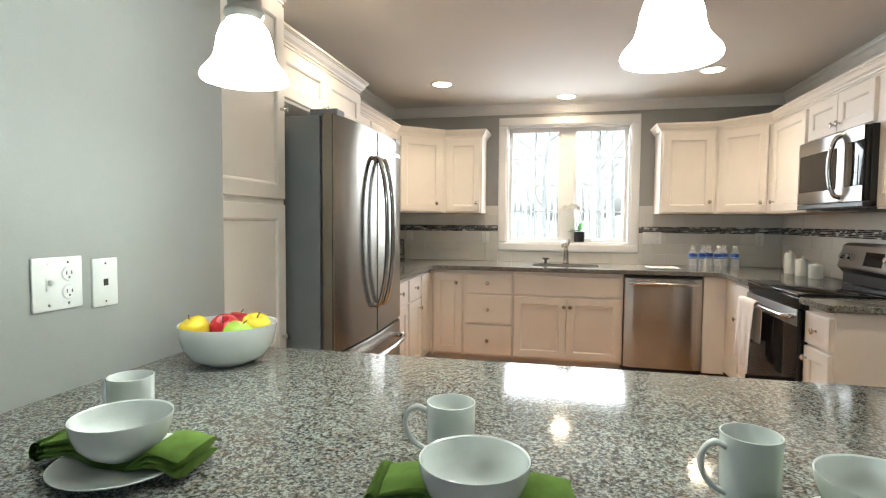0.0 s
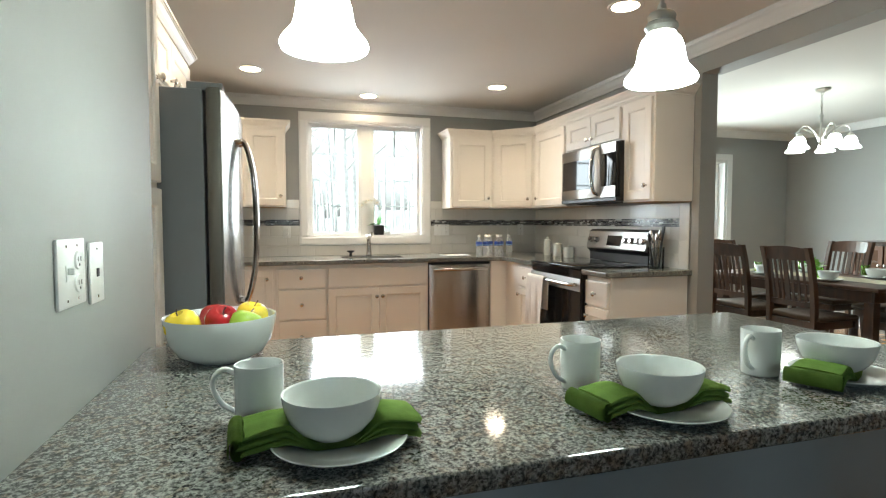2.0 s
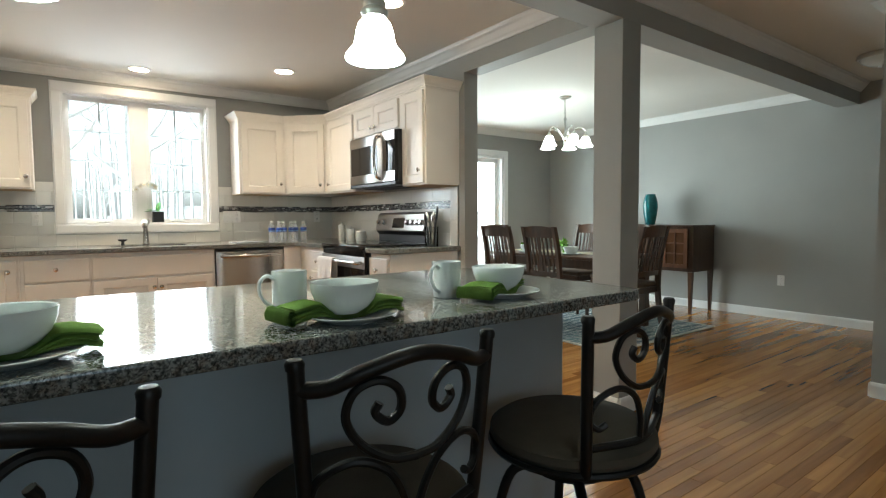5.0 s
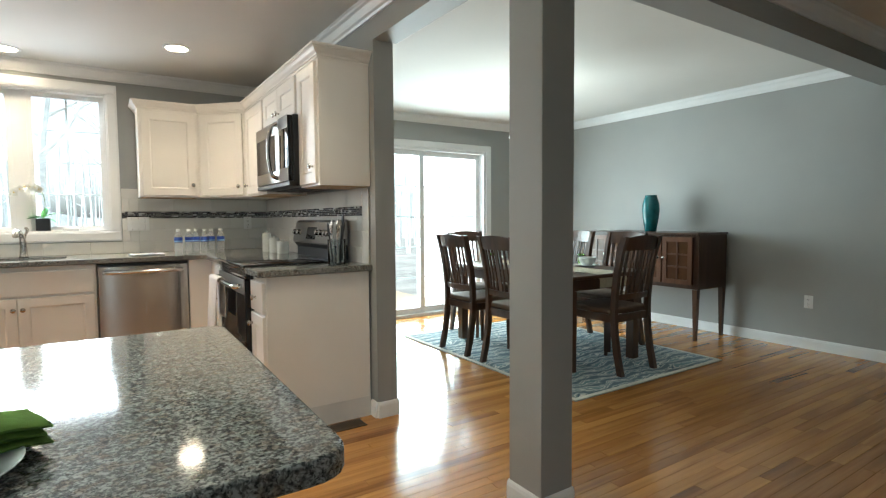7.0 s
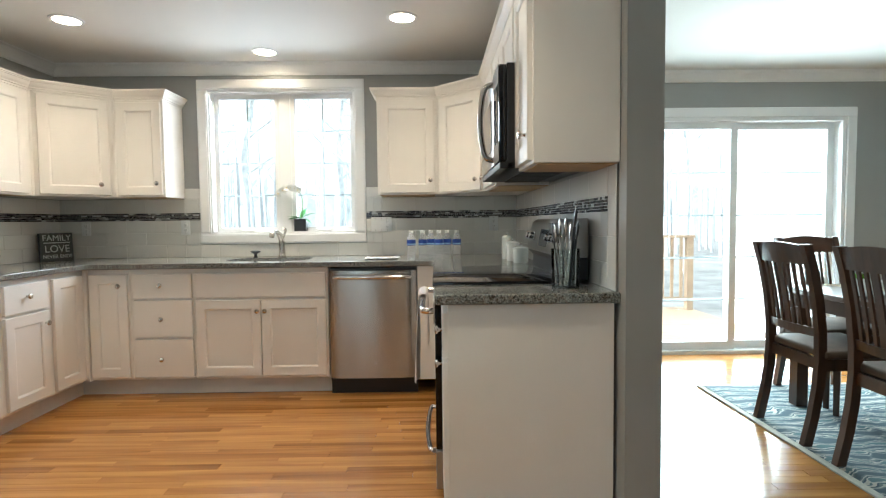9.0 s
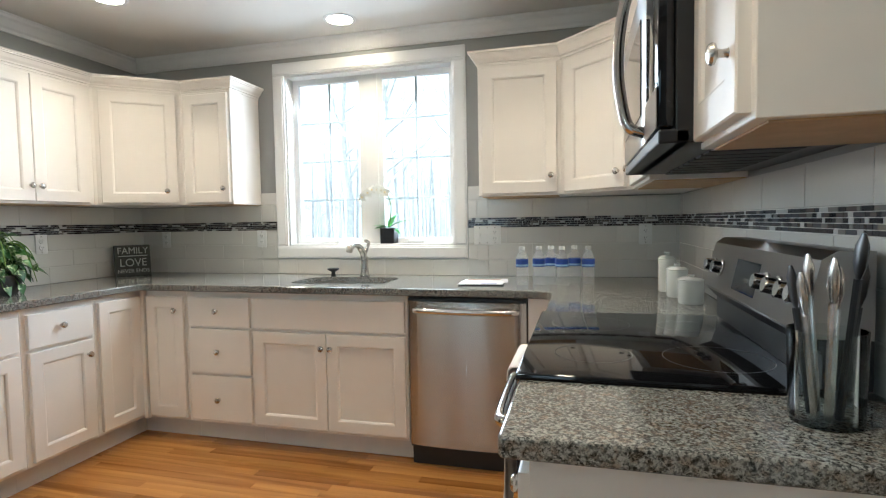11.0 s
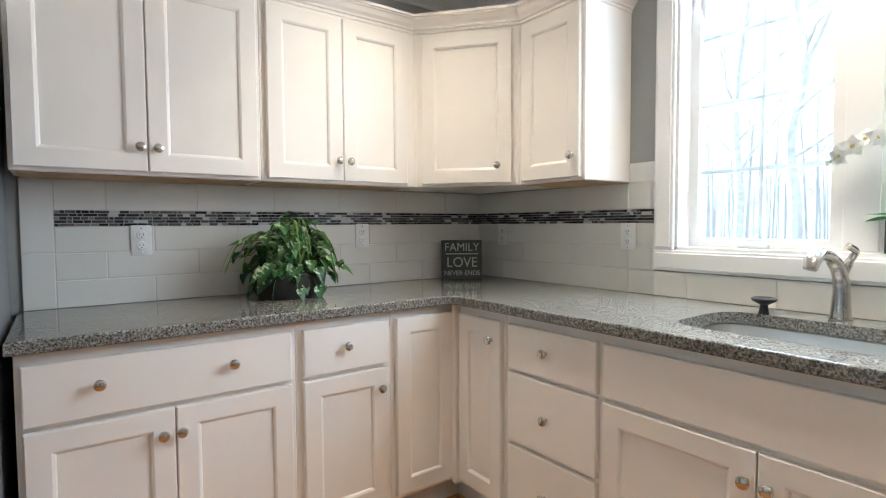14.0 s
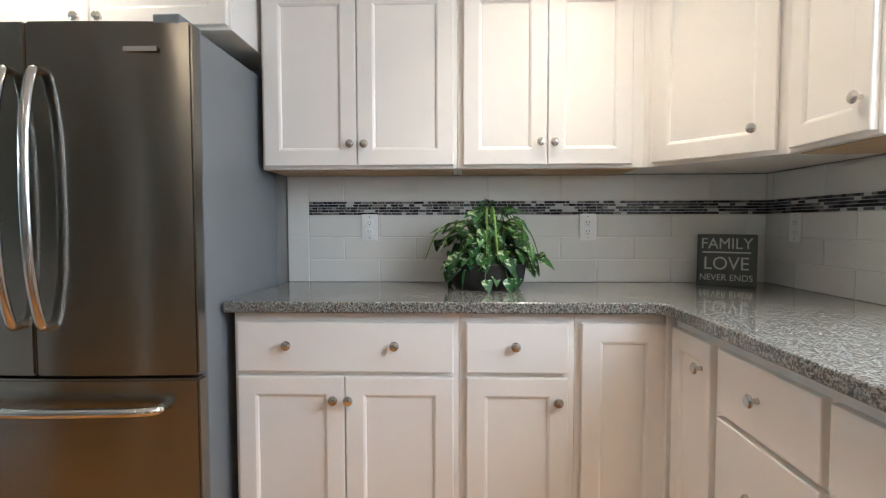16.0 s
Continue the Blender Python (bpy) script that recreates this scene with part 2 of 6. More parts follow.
def cuboid(x0, x1, y0, y1, z0, z1, bevel=0.0, seg=2):
    bm = bmesh.new()
    box(bm, x0, x1, y0, y1, z0, z1)
    if bevel:
        bmesh.ops.bevel(bm, geom=bm.edges[:], offset=bevel, segments=seg, profile=0.5, affect="EDGES")
    return bm


def lathe(profile, seg=32, bm=None, at=(0, 0, 0)):
    bm = bm or bmesh.new()
    rings = []
    for r, z in profile:
        if r < 1e-6:
            rings.append([bm.verts.new((at[0], at[1], at[2] + z))])
        else:
            rings.append([bm.verts.new((at[0] + r * math.cos(2 * math.pi * i / seg), at[1] + r * math.sin(2 * math.pi * i / seg), at[2] + z)) for i in range(seg)])
    for a, b in zip(rings, rings[1:]):
        for i in range(seg):
            j = (i + 1) % seg
            f = [a[i % len(a)], a[j % len(a)], b[j % len(b)], b[i % len(b)]]
            f = list(dict.fromkeys(f))
            if len(f) > 2:
                bm.faces.new(f)
    return bm


def tube(path, r, seg=10, bm=None, flat=1.0):
    """A round bar along a list of points; r is one radius or one for each point."""
    bm = bm or bmesh.new()
    pts = [Vector(p) for p in path]
    rs = r if isinstance(r, (list, tuple)) else [r] * len(pts)
    rings, up = [], None
    for i, p in enumerate(pts):
        d = (pts[min(i + 1, len(pts) - 1)] - pts[max(i - 1, 0)]).normalized()
        if up is None:
            up = Vector((0, 0, 1)) if abs(d.z) < 0.9 else Vector((1, 0, 0))
        side = d.cross(up).normalized()
        up = side.cross(d).normalized()
        rings.append([bm.verts.new(p + rs[i] * (math.cos(2 * math.pi * k / seg) * side + flat * math.sin(2 * math.pi * k / seg) * up)) for k in range(seg)])
    for a, b in zip(rings, rings[1:]):
        for k in range(seg):
            bm.faces.new((a[k], a[(k + 1) % seg], b[(k + 1) % seg], b[k]))
    bm.faces.new(rings[0][::-1])
    bm.faces.new(rings[-1])
    return bm


def spline(pts, n=8):
    """A smooth line through the points."""
    p = [Vector(q) for q in pts]
    p = [2 * p[0] - p[1]] + p + [2 * p[-1] - p[-2]]
    out = []
    for i in range(1, len(p) - 2):
        for k in range(n):
            t = k / n
            a, b, c, d = p[i - 1], p[i], p[i + 1], p[i + 2]
            out.append(0.5 * (2 * b + (c - a) * t + (2 * a - 5 * b + 4 * c - d) * t * t + (3 * b - a - 3 * c + d) * t ** 3))
    return out + [p[-2]]


def extrude_profile(profile, length, bm=None):
    """A closed profile in (y, z), drawn out along x from 0 to length."""
    bm = bm or bmesh.new()
    a = [bm.verts.new((0, y, z)) for y, z in profile]
    b = [bm.verts.new((length, y, z)) for y, z in profile]
    n = len(profile)
    for i in range(n):
        bm.faces.new((a[i], a[(i + 1) % n], b[(i + 1) % n], b[i]))
    bm.faces.new(a[::-1])
    bm.faces.new(b)
    return bm


def prism(poly, z0, z1):
    bm = bmesh.new()
    a = [bm.verts.new((x, y, z0)) for x, y in poly]
    b = [bm.verts.new((x, y, z1)) for x, y in poly]
    n = len(poly)
    for i in range(n):
        bm.faces.new((a[i], a[(i + 1) % n], b[(i + 1) % n], b[i]))
    bm.faces.new(a[::-1])
    bm.faces.new(b)
    return bm


def mesh_of(bm, material, smooth=False):
    bmesh.ops.recalc_face_normals(bm, faces=bm.faces[:])
    me = bpy.data.meshes.new("mesh")
    bm.to_mesh(me)
    bm.free()
    me.materials.append(material)
    if smooth:
        for p in me.polygons:
            p.use_smooth = True
        me.set_sharp_from_angle(angle=radians(38))
    return me


def thing(name, m, label, category, group="", kind=""):
    ob = new(name)
    ob.empty_display_size = 0.1
    ob.matrix_world = m
    return tagged(ob, label, category, group, kind)


def part(name, bm, material, parent, label="", smooth=False, at=None):
    me = bm if isinstance(bm, bpy.types.Mesh) else mesh_of(bm, material, smooth)
    ob = new(name, me)
    ob.parent = parent
    if at is not None:
        ob.matrix_basis = at
    if label:
        ob["label"] = label
    return ob


def solo(name, bm, material, label, category, m=None, smooth=False, group="", kind=""):
    ob = new(name, mesh_of(bm, material, smooth))
    if m is not None:
        ob.matrix_world = m
    return tagged(ob, label, category, group, kind)


def structure(name, bm, material, label, category="wall", m=None):
    return solo(name, bm, material, label, category, m, kind="structure")


def wall_with_hole(x0, x1, y0, y1, z0, z1, hx0, hx1, hz0, hz1):
    """A wall along x with one opening through it."""
    bm = bmesh.new()
    xs, zs = [x0, hx0, hx1, x1], [z0, hz0, hz1, z1]
    grid = {}
    for yi, y in enumerate((y0, y1)):
        for i, x in enumerate(xs):
            for k, z in enumerate(zs):
                grid[yi, i, k] = bm.verts.new((x, y, z))
    for i in range(3):
        for k in range(3):
            if (i, k) == (1, 1) or zs[k + 1] - zs[k] < 1e-6:
                continue
            for yi in (0, 1):
                bm.faces.new([grid[yi, i, k], grid[yi, i + 1, k], grid[yi, i + 1, k + 1], grid[yi, i, k + 1]])
    loops = ([(0, 0), (1, 0), (2, 0), (3, 0), (3, 1), (3, 2), (3, 3), (2, 3), (1, 3), (0, 3), (0, 2), (0, 1)], [(1, 1), (2, 1), (2, 2), (1, 2)])
    for lp in loops:
        for a, b in zip(lp, lp[1:] + lp[:1]):
            try:
                bm.faces.new([grid[0, a[0], a[1]], grid[0, b[0], b[1]], grid[1, b[0], b[1]], grid[1, a[0], a[1]]])
            except ValueError:
                pass
    bmesh.ops.remove_doubles(bm, verts=bm.verts[:], dist=1e-5)
    return bm


# ---------------------------------------------------------------- the shell
WX, EX, NY = -1.10, 2.50, 5.02          # kitchen's west, east and north wall faces
DX, DY = 6.39, 5.31                     # dining room's east and north wall faces
SY, FX = -3.2, -3.2                     # far south and west, behind the walk
BEAM = 2.21
ET = EX + 0.128                        # dining side of the wall between the rooms
PX0, PX1, PY0, PY1 = 2.552, 2.722, 1.315, 1.505   # the post
BX0, BX1 = 2.50, 2.65                 # beam between kitchen and dining room
BARX = -0.462                           # face of the wall end at the bar

bm = cuboid(FX, DX + 0.15, SY, 0.59, -0.16, -0.012)
box(bm, WX - 0.14, DX + 0.15, 0.59, DY + 0.15, -0.16, -0.012)
structure("subfloor", bm, M_KICK, "plain wooden subfloor below the boards", "floor")
structure("ceiling", cuboid(FX, DX + 0.15, SY, DY + 0.15, CEIL, CEIL + 0.12), M_CEIL, "smooth off-white painted ceiling", "ceiling")
wall_n = structure("wall_north", wall_with_hole(WX - 0.13, EX, NY, NY + 0.16, 0, CEIL, 0.085, 1.22, 1.10, 2.215), M_WALL, "grey painted kitchen wall with a window opening")
wall_w = structure("wall_west", cuboid(WX - 0.13, WX, 1.39, NY, 0, CEIL), M_WALL, "grey painted kitchen wall behind the cabinets")
wall_e = structure("wall_east", cuboid(EX, ET, 2.64, DY, 0, CEIL), M_WALL, "grey painted wall between kitchen and dining room")
wall_d = structure("wall_dining_north", wall_with_hole(ET, DX + 0.15, DY, DY + 0.16, 0, CEIL, 3.50, 5.37, 0.0, 2.035), M_WALL, "grey painted dining room wall with a sliding door")
structure("wall_dining_east", cuboid(DX, DX + 0.15, SY, DY, 0, CEIL), M_WALL, "plain grey painted dining room wall")
structure("wall_bar", cuboid(WX - 0.13, BARX, 0.452, 1.39, 0, CEIL), M_WALL, "grey painted wall end beside the bar counter")
structure("wall_living_north", cuboid(FX, WX - 0.13, 0.452, 0.59, 0, CEIL), M_WALL, "grey painted wall of the living area")
structure("wall_living_west", cuboid(FX - 0.15, FX, SY, 0.59, 0, CEIL), M_WALL, "plain grey wall closing the living area")
structure("wall_south", wall_with_hole(FX, DX, SY - 0.15, SY, 0, CEIL, -0.9, 0.5, 0.9, 2.0), M_WALL, "plain grey wall closing the living area, with a window opening")
structure("wall_hall", cuboid(4.05, 4.20, SY, 0.555, 0, CEIL), M_WALL, "grey painted wall corner of the hallway")
structure("post", cuboid(PX0, PX1, PY0, PY1, 0, BEAM, 0.004), M_WALL, "square grey painted structural post", "post")
structure("beam_dining", cuboid(PX1, DX, PY0, PY1, BEAM, CEIL), M_WALL, "grey painted ceiling beam", "beam")
structure("beam_bar", cuboid(BARX, BX0, PY0, PY1, BEAM, CEIL), M_WALL, "grey painted ceiling beam over the bar", "beam")
structure("beam_opening", cuboid(BX0, BX1, PY1, 2.64, BEAM, CEIL), M_WALL, "grey painted beam over the dining room opening", "beam")
structure("beam_post_head", cuboid(BX0, PX1, PY0, PY1, BEAM, CEIL), M_WALL, "grey painted beam crossing above the post", "beam")

# crown moulding and baseboards: profile in (out from the wall, z)
CROWN = [(0, -0.085), (-0.012, -0.085), (-0.018, -0.072), (-0.03, -0.062), (-0.052, -0.032), (-0.066, -0.022), (-0.07, -0.010), (-0.078, -0.004), (-0.078, 0), (0, 0)]
BASE = [(0, 0), (-0.014, 0), (-0.014, 0.075), (-0.010, 0.088), (-0.004, 0.095), (0, 0.095)]


def moulding(name, profile, p0, p1, z, label, category):
    """Along the wall from p0 to p1; the room lies to the right of that way."""
    d = Vector((p1[0] - p0[0], p1[1] - p0[1], 0))
    ang = math.degrees(math.atan2(d.y, d.x))
    structure(name, extrude_profile(profile, d.length), M_TRIM, label, category, pose(p0[0], p0[1], z, 0, 0, ang))


for a, b in (((WX, NY), (EX, NY)), ((EX, NY), (EX, 2.64)), ((BX0, 2.64), (BX0, PY1)), ((BX0, PY1), (BARX, PY1)), ((WX, 1.39), (WX, NY)),
             ((ET, DY), (DX, DY)), ((DX, DY), (DX, PY1)), ((DX, PY1), (BX1, PY1)), ((BX1, PY1), (BX1, 2.64)), ((ET, 2.64), (ET, DY)),
             ((BARX, PY0), (DX, PY0)), ((BARX, 0.452), (BARX, PY0)), ((4.05, 0.555), (4.05, SY)), ((4.20, 0.555), (4.05, 0.555))):
    moulding("crown_moulding", CROWN, a, b, CEIL - 0.001, "white painted crown moulding along the ceiling", "trim")
for a, b in (((ET, DY), (3.42, DY)), ((5.45, DY), (DX, DY)), ((DX, DY), (DX, SY)), ((ET, 2.64), (ET, DY)), ((EX, 2.64), (ET, 2.64)),
             ((4.05, 0.555), (4.05, SY)), ((4.20, 0.555), (4.05, 0.555)), ((4.20, SY), (4.20, 0.555)), ((EX, 2.72), (EX, 2.64)),
             ((PX0, PY1), (PX0, PY0)), ((PX1, PY1), (PX0, PY1)), ((PX1, PY0), (PX1, PY1)), ((PX0, PY0), (PX1, PY0)), ((FX, 0.452), (BARX, 0.452))):
    moulding("baseboard", BASE, a, b, 0.0, "white painted baseboard", "trim")


# ---------------------------------------------------------------- kitchen window
def kitchen_window():
    x0, x1, z0, z1 = 0.085, 1.22, 1.10, 2.215
    w = thing("window_1", pose(0, 0, 0), "white two-sash kitchen window with muntin bars", "window", kind="structure")
    c = 0.082
    bm = bmesh.new()
    for a in ((x0 - c, x1 + c, z1, z1 + c), (x0 - c, x1 + c, z0 - c, z0), (x0 - c, x0, z0, z1), (x1, x1 + c, z0, z1)):
        box(bm, a[0], a[1], NY - 0.018, NY - 0.0005, a[2], a[3])
        q = 0.010
        box(bm, a[0] + q, a[1] - q, NY - 0.024, NY - 0.018, a[2] + q, a[3] - q)
    bmesh.ops.bevel(bm, geom=bm.edges[:], offset=0.003, segments=1, affect="EDGES")
    part("casing", bm, M_TRIM, w)
    bm = bmesh.new()
    for a in ((x0, x0 + 0.012, z0, z1), (x1 - 0.012, x1, z0, z1), (x0, x1, z0, z0 + 0.012), (x0, x1, z1 - 0.012, z1)):
        box(bm, a[0], a[1], NY - 0.002, NY + 0.15, a[2], a[3])
    part("jamb", bm, M_TRIM, w)
    part("mullion", cuboid(0.605, 0.70, NY + 0.075, NY + 0.13, z0 + 0.012, z1 - 0.012, 0.003), M_TRIM, w)
    for sx0, sx1 in ((x0 + 0.012, 0.605), (0.70, x1 - 0.012)):
        s = 0.034
        a0, a1, b0, b1 = sx0, sx1, z0 + 0.012, z1 - 0.012
        bm = bmesh.new()
        for a in ((a0, a0 + s, b0, b1), (a1 - s, a1, b0, b1), (a0 + s, a1 - s, b0, b0 + s), (a0 + s, a1 - s, b1 - s, b1)):
            box(bm, a[0], a[1], NY + 0.08, NY + 0.12, a[2], a[3])
        sash = part("sash", bm, M_TRIM, w)
        g = part("pane", cuboid(a0 + s, a1 - s, NY + 0.098, NY + 0.102, b0 + s, b1 - s), M_PANE, sash)
        g.visible_shadow = False
        bm = bmesh.new()
        mx = (a0 + a1) / 2
        box(bm, mx - 0.007, mx + 0.007, NY + 0.103, NY + 0.112, b0 + s, b1 - s)
        for k in range(1, 4):
            z = b0 + s + (b1 - b0 - 2 * s) * k / 4
            box(bm, a0 + s, a1 - s, NY + 0.1035, NY + 0.1115, z - 0.007, z + 0.007)
        part("muntin", bm, M_GRILLE, sash)
        bm = cuboid(mx - 0.055, mx + 0.055, NY + 0.045, NY + 0.082, z0 + 0.0125, z0 + 0.034, 0.008)
        crank = part("crank", bm, M_WHITEP, sash, smooth=True)
    return w


kitchen_window()


def sliding_door():
    x0, x1, z1 = 3.50, 5.37, 2.035
    w = thing("door_1", pose(0, 0, 0), "white framed sliding glass patio door with muntins", "door", kind="structure")
    bm = bmesh.new()
    c = 0.08
    for a in ((x0 - c, x1 + c, z1, z1 + c), (x0 - c, x0, 0, z1), (x1, x1 + c, 0, z1)):
        box(bm, a[0], a[1], DY - 0.02, DY - 0.0005, a[2], a[3])
    bmesh.ops.bevel(bm, geom=bm.edges[:], offset=0.004, segments=1, affect="EDGES")
    part("casing", bm, M_TRIM, w)
    bm = bmesh.new()
    for a in ((x0, x0 + 0.03, 0, z1), (x1 - 0.03, x1, 0, z1), (x0 + 0.03, x1 - 0.03, z1 - 0.03, z1), (x0 + 0.03, x1 - 0.03, 0, 0.03)):
        box(bm, a[0], a[1], DY - 0.002, DY + 0.15, a[2], a[3])
    part("jamb", bm, M_TRIM, w)
    mid = (x0 + x1) / 2
    for k, (a0, a1, y) in enumerate(((x0 + 0.03, mid + 0.03, DY + 0.05), (mid - 0.03, x1 - 0.03, DY + 0.095))):
        s, b0, b1 = 0.06, 0.03, z1 - 0.03
        bm = bmesh.new()
        for a in ((a0, a0 + s, b0, b1), (a1 - s, a1, b0, b1), (a0 + s, a1 - s, b0, b0 + 0.07), (a0 + s, a1 - s, b1 - s, b1)):
            box(bm, a[0], a[1], y, y + 0.04, a[2], a[3])
        sash = part("sash", bm, M_TRIM, w)
        g = part("pane", cuboid(a0 + s, a1 - s, y + 0.018, y + 0.022, b0 + 0.07, b1 - s), M_PANE, sash)
        g.visible_shadow = False
        bm = bmesh.new()
        for q in range(1, 5):
            z = b0 + 0.07 + (b1 - b0 - s - 0.07) * q / 5
            box(bm, a0 + s, a1 - s, y + 0.0235, y + 0.0305, z - 0.008, z + 0.008)
        part("muntin", bm, M_GRILLE, sash)
        if k == 0:
            part("handle", tube(spline([(a0 + 0.03, y - 0.002, 0.95), (a0 + 0.03, y - 0.04, 1.0), (a0 + 0.03, y - 0.04, 1.1), (a0 + 0.03, y - 0.002, 1.15)], 4), 0.008), M_WHITEP, sash, smooth=True)


sliding_door()


# ---------------------------------------------------------------- cabinets
def panel_door(w, h, t=0.02, stile=0.058):
    """A framed door with a recessed flat panel; front at y = 0, lower left corner at the origin."""
    bm = bmesh.new()

    def ring(ins, y):
        return [bm.verts.new(p) for p in ((ins, y, ins), (w - ins, y, ins), (w - ins, y, h - ins), (ins, y, h - ins))]
    back, e0, e1 = ring(0, t), ring(0, 0.003), ring(0.003, 0)
    f0, f1, f2 = ring(stile, 0), ring(stile + 0.007, 0.0035), ring(stile + 0.011, 0.009)
    for a, b in ((back, e0), (e0, e1), (e1, f0), (f0, f1), (f1, f2)):
        for i in range(4):
            bm.faces.new((a[i], a[(i + 1) % 4], b[(i + 1) % 4], b[i]))
    bm.faces.new(f2)
    bm.faces.new(back[::-1])
    return bm


def slab(w, h, t=0.02):
    bm = cuboid(0, w, 0, t, 0, h)
    front = [e for e in bm.edges if all(v.co.y < 1e-6 for v in e.verts)]
    bmesh.ops.bevel(bm, geom=front, offset=0.005, segments=2, profile=0.6, affect="EDGES")
    return bm


KNOB = mesh_of(lathe([(0, 0), (0.008, 0), (0.0065, 0.004), (0.006, 0.012), (0.008, 0.016), (0.0155, 0.019), (0.0165, 0.023), (0.014, 0.0275), (0.008, 0.030), (0, 0.031)], 20), M_NICKEL, True)


def knob(parent, x, z):
    part("knob", KNOB, M_NICKEL, parent, "brushed nickel knob", at=pose(x, 0.001, z, 90))


def cabinet(name, m, w, z0, z1, depth, fronts, label, group, toe=False, under=False, stile_fill=True):
    """A cabinet box with fronts: (kind, x0, x1, z0, z1, knobs). Local: front faces -y, door faces at y = 0."""
    c = thing(name, m, label, "cabinet", group)
    bm = bmesh.new()
    box(bm, 0, w, 0.02, depth, z0, 0.69 if name == "sink_cabinet" else z1)
    bmesh.ops.bevel(bm, geom=bm.edges[:], offset=0.0015, segments=1, affect="EDGES")
    part("body", bm, M_CAB, c)
    if name == "sink_cabinet":
        part("face_frame", cuboid(0, w, 0.02, 0.04, 0.6905, z1), M_CAB, c)
        part("side_panel", cuboid(0, 0.016, 0.0405, depth, 0.6905, z1), M_CAB, c)
        part("side_panel", cuboid(w - 0.016, w, 0.0405, depth, 0.6905, z1), M_CAB, c)
    if toe:
        part("toe_kick", cuboid(0.0, w, 0.095, depth, 0.0, z0), M_KICK, c)
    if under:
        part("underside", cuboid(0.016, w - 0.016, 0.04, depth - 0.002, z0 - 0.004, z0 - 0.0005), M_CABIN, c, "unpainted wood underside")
    for kind, x0, x1, a0, a1, knobs in fronts:
        bm = panel_door(x1 - x0, a1 - a0) if kind == "door" else slab(x1 - x0, a1 - a0)
        f = part(kind, bm, M_CAB, c, at=pose(x0, 0, a0))
        for kx, kz in knobs:
            knob(f, kx - x0, kz - a0)
    return c


D0, D1, DR0, DR1 = 0.14, 0.662, 0.678, 0.843       # base door and drawer heights
BF = 4.387                                        # base fronts on the north wall
LF = -0.52                                        # base fronts on the west wall
RF = 1.865                                        # base fronts on the east wall
BH = 0.876


def W(y):
    return pose(LF, y, 0, 0, 0, 90)


def E(y):
    return pose(RF, y, 0, 0, 0, -90)


G = "white base cabinets"
cabinet("base_cabinet", W(2.965), 0.75, 0.12, BH, 0.574, [("drawer", 0.014, 0.732, DR0, DR1, [(0.185, 0.769), (0.54, 0.769)]),
        ("door", 0.014, 0.371, D0, D1, [(0.337, 0.588)]), ("door", 0.375, 0.732, D0, D1, [(0.387, 0.588)])], "white base cabinet with one wide drawer above two doors", G, True)
cabinet("base_cabinet", W(3.716), 0.376, 0.12, BH, 0.574, [("drawer", 0.024, 0.354, DR0, DR1, [(0.183, 0.769)]), ("door", 0.024, 0.354, D0, D1, [(0.32, 0.588)])],
        "white base cabinet with one drawer above one door", G, True)
cabinet("base_cabinet", W(4.093), 0.315, 0.12, BH, 0.574, [("door", 0.02, 0.290, D0, DR1, [])], "white corner base cabinet with a tall narrow door", G, True)
cc = cabinet("base_cabinet", pose(-0.519, BF, 0), 0.300, 0.12, BH, 0.62, [("door", 0.030, 0.284, D0, DR1, [(0.236, 0.765)])], "white corner base cabinet with a tall door and knob", G, True)
part("toe_kick", cuboid(-0.0955, -0.0005, 0.095, 0.2, 0.0, 0.1195), M_KICK, cc)
part("toe_kick", cuboid(-0.2, -0.096, 0.0215, 0.2, 0.0, 0.1195), M_KICK, cc)
part("corner_post", cuboid(0.0, 0.0215, -0.009, 0.018, 0.12, 0.875), M_CAB, cc)
cabinet("drawer_cabinet", pose(-0.218, BF, 0), 0.430, 0.12, BH, 0.62, [("drawer", 0.024, 0.416, DR0, DR1, [(0.211, 0.767)]), ("drawer", 0.024, 0.416, 0.412, 0.665, [(0.213, 0.538)]),
        ("drawer", 0.024, 0.416, 0.14, 0.398, [(0.209, 0.264)])], "white base cabinet with three stacked drawers", G, True)
cabinet("sink_cabinet", pose(0.213, BF, 0), 0.900, 0.12, BH, 0.62, [("drawer", 0.008, 0.886, DR0, DR1, []), ("door", 0.008, 0.445, D0, D1, [(0.425, 0.586)]),
        ("door", 0.449, 0.886, D0, D1, [(0.477, 0.586)])], "white sink cabinet with a false front and two doors", G, True)
cabinet("base_cabinet", E(4.414), 0.648, 0.12, BH, 0.62, [("drawer", 0.324, 0.634, DR0, DR1, [(0.479, 0.757)]), ("door", 0.324, 0.634, D0, D1, [(0.354, 0.60)])],
        "white base cabinet between the corner and the range", G, True)
solo("filler_panel", cuboid(1.722, 1.8835, BF + 0.002, BF + 0.03, 0.10, BH), M_CAB, "white painted filler panel beside the dishwasher", "panel")
endcab = cabinet("base_cabinet", E(2.988), 0.276, 0.12, BH, 0.62, [("drawer", 0.006, 0.262, DR0, DR1, [(0.13, 0.757)]), ("door", 0.006, 0.262, D0, D1, [(0.04, 0.60)])],
                 "white end base cabinet beside the range", G, True)

UB, UT = 1.378, 2.075                              # upper cabinets' lower and upper edge
UD0, UD1 = 1.390, 2.060
G = "white wall cabinets"
LU, NU, RU = -0.825, 4.705, 2.172                  # faces of the upper doors


def WU(y):
    return pose(LU, y, 0, 0, 0, 90)


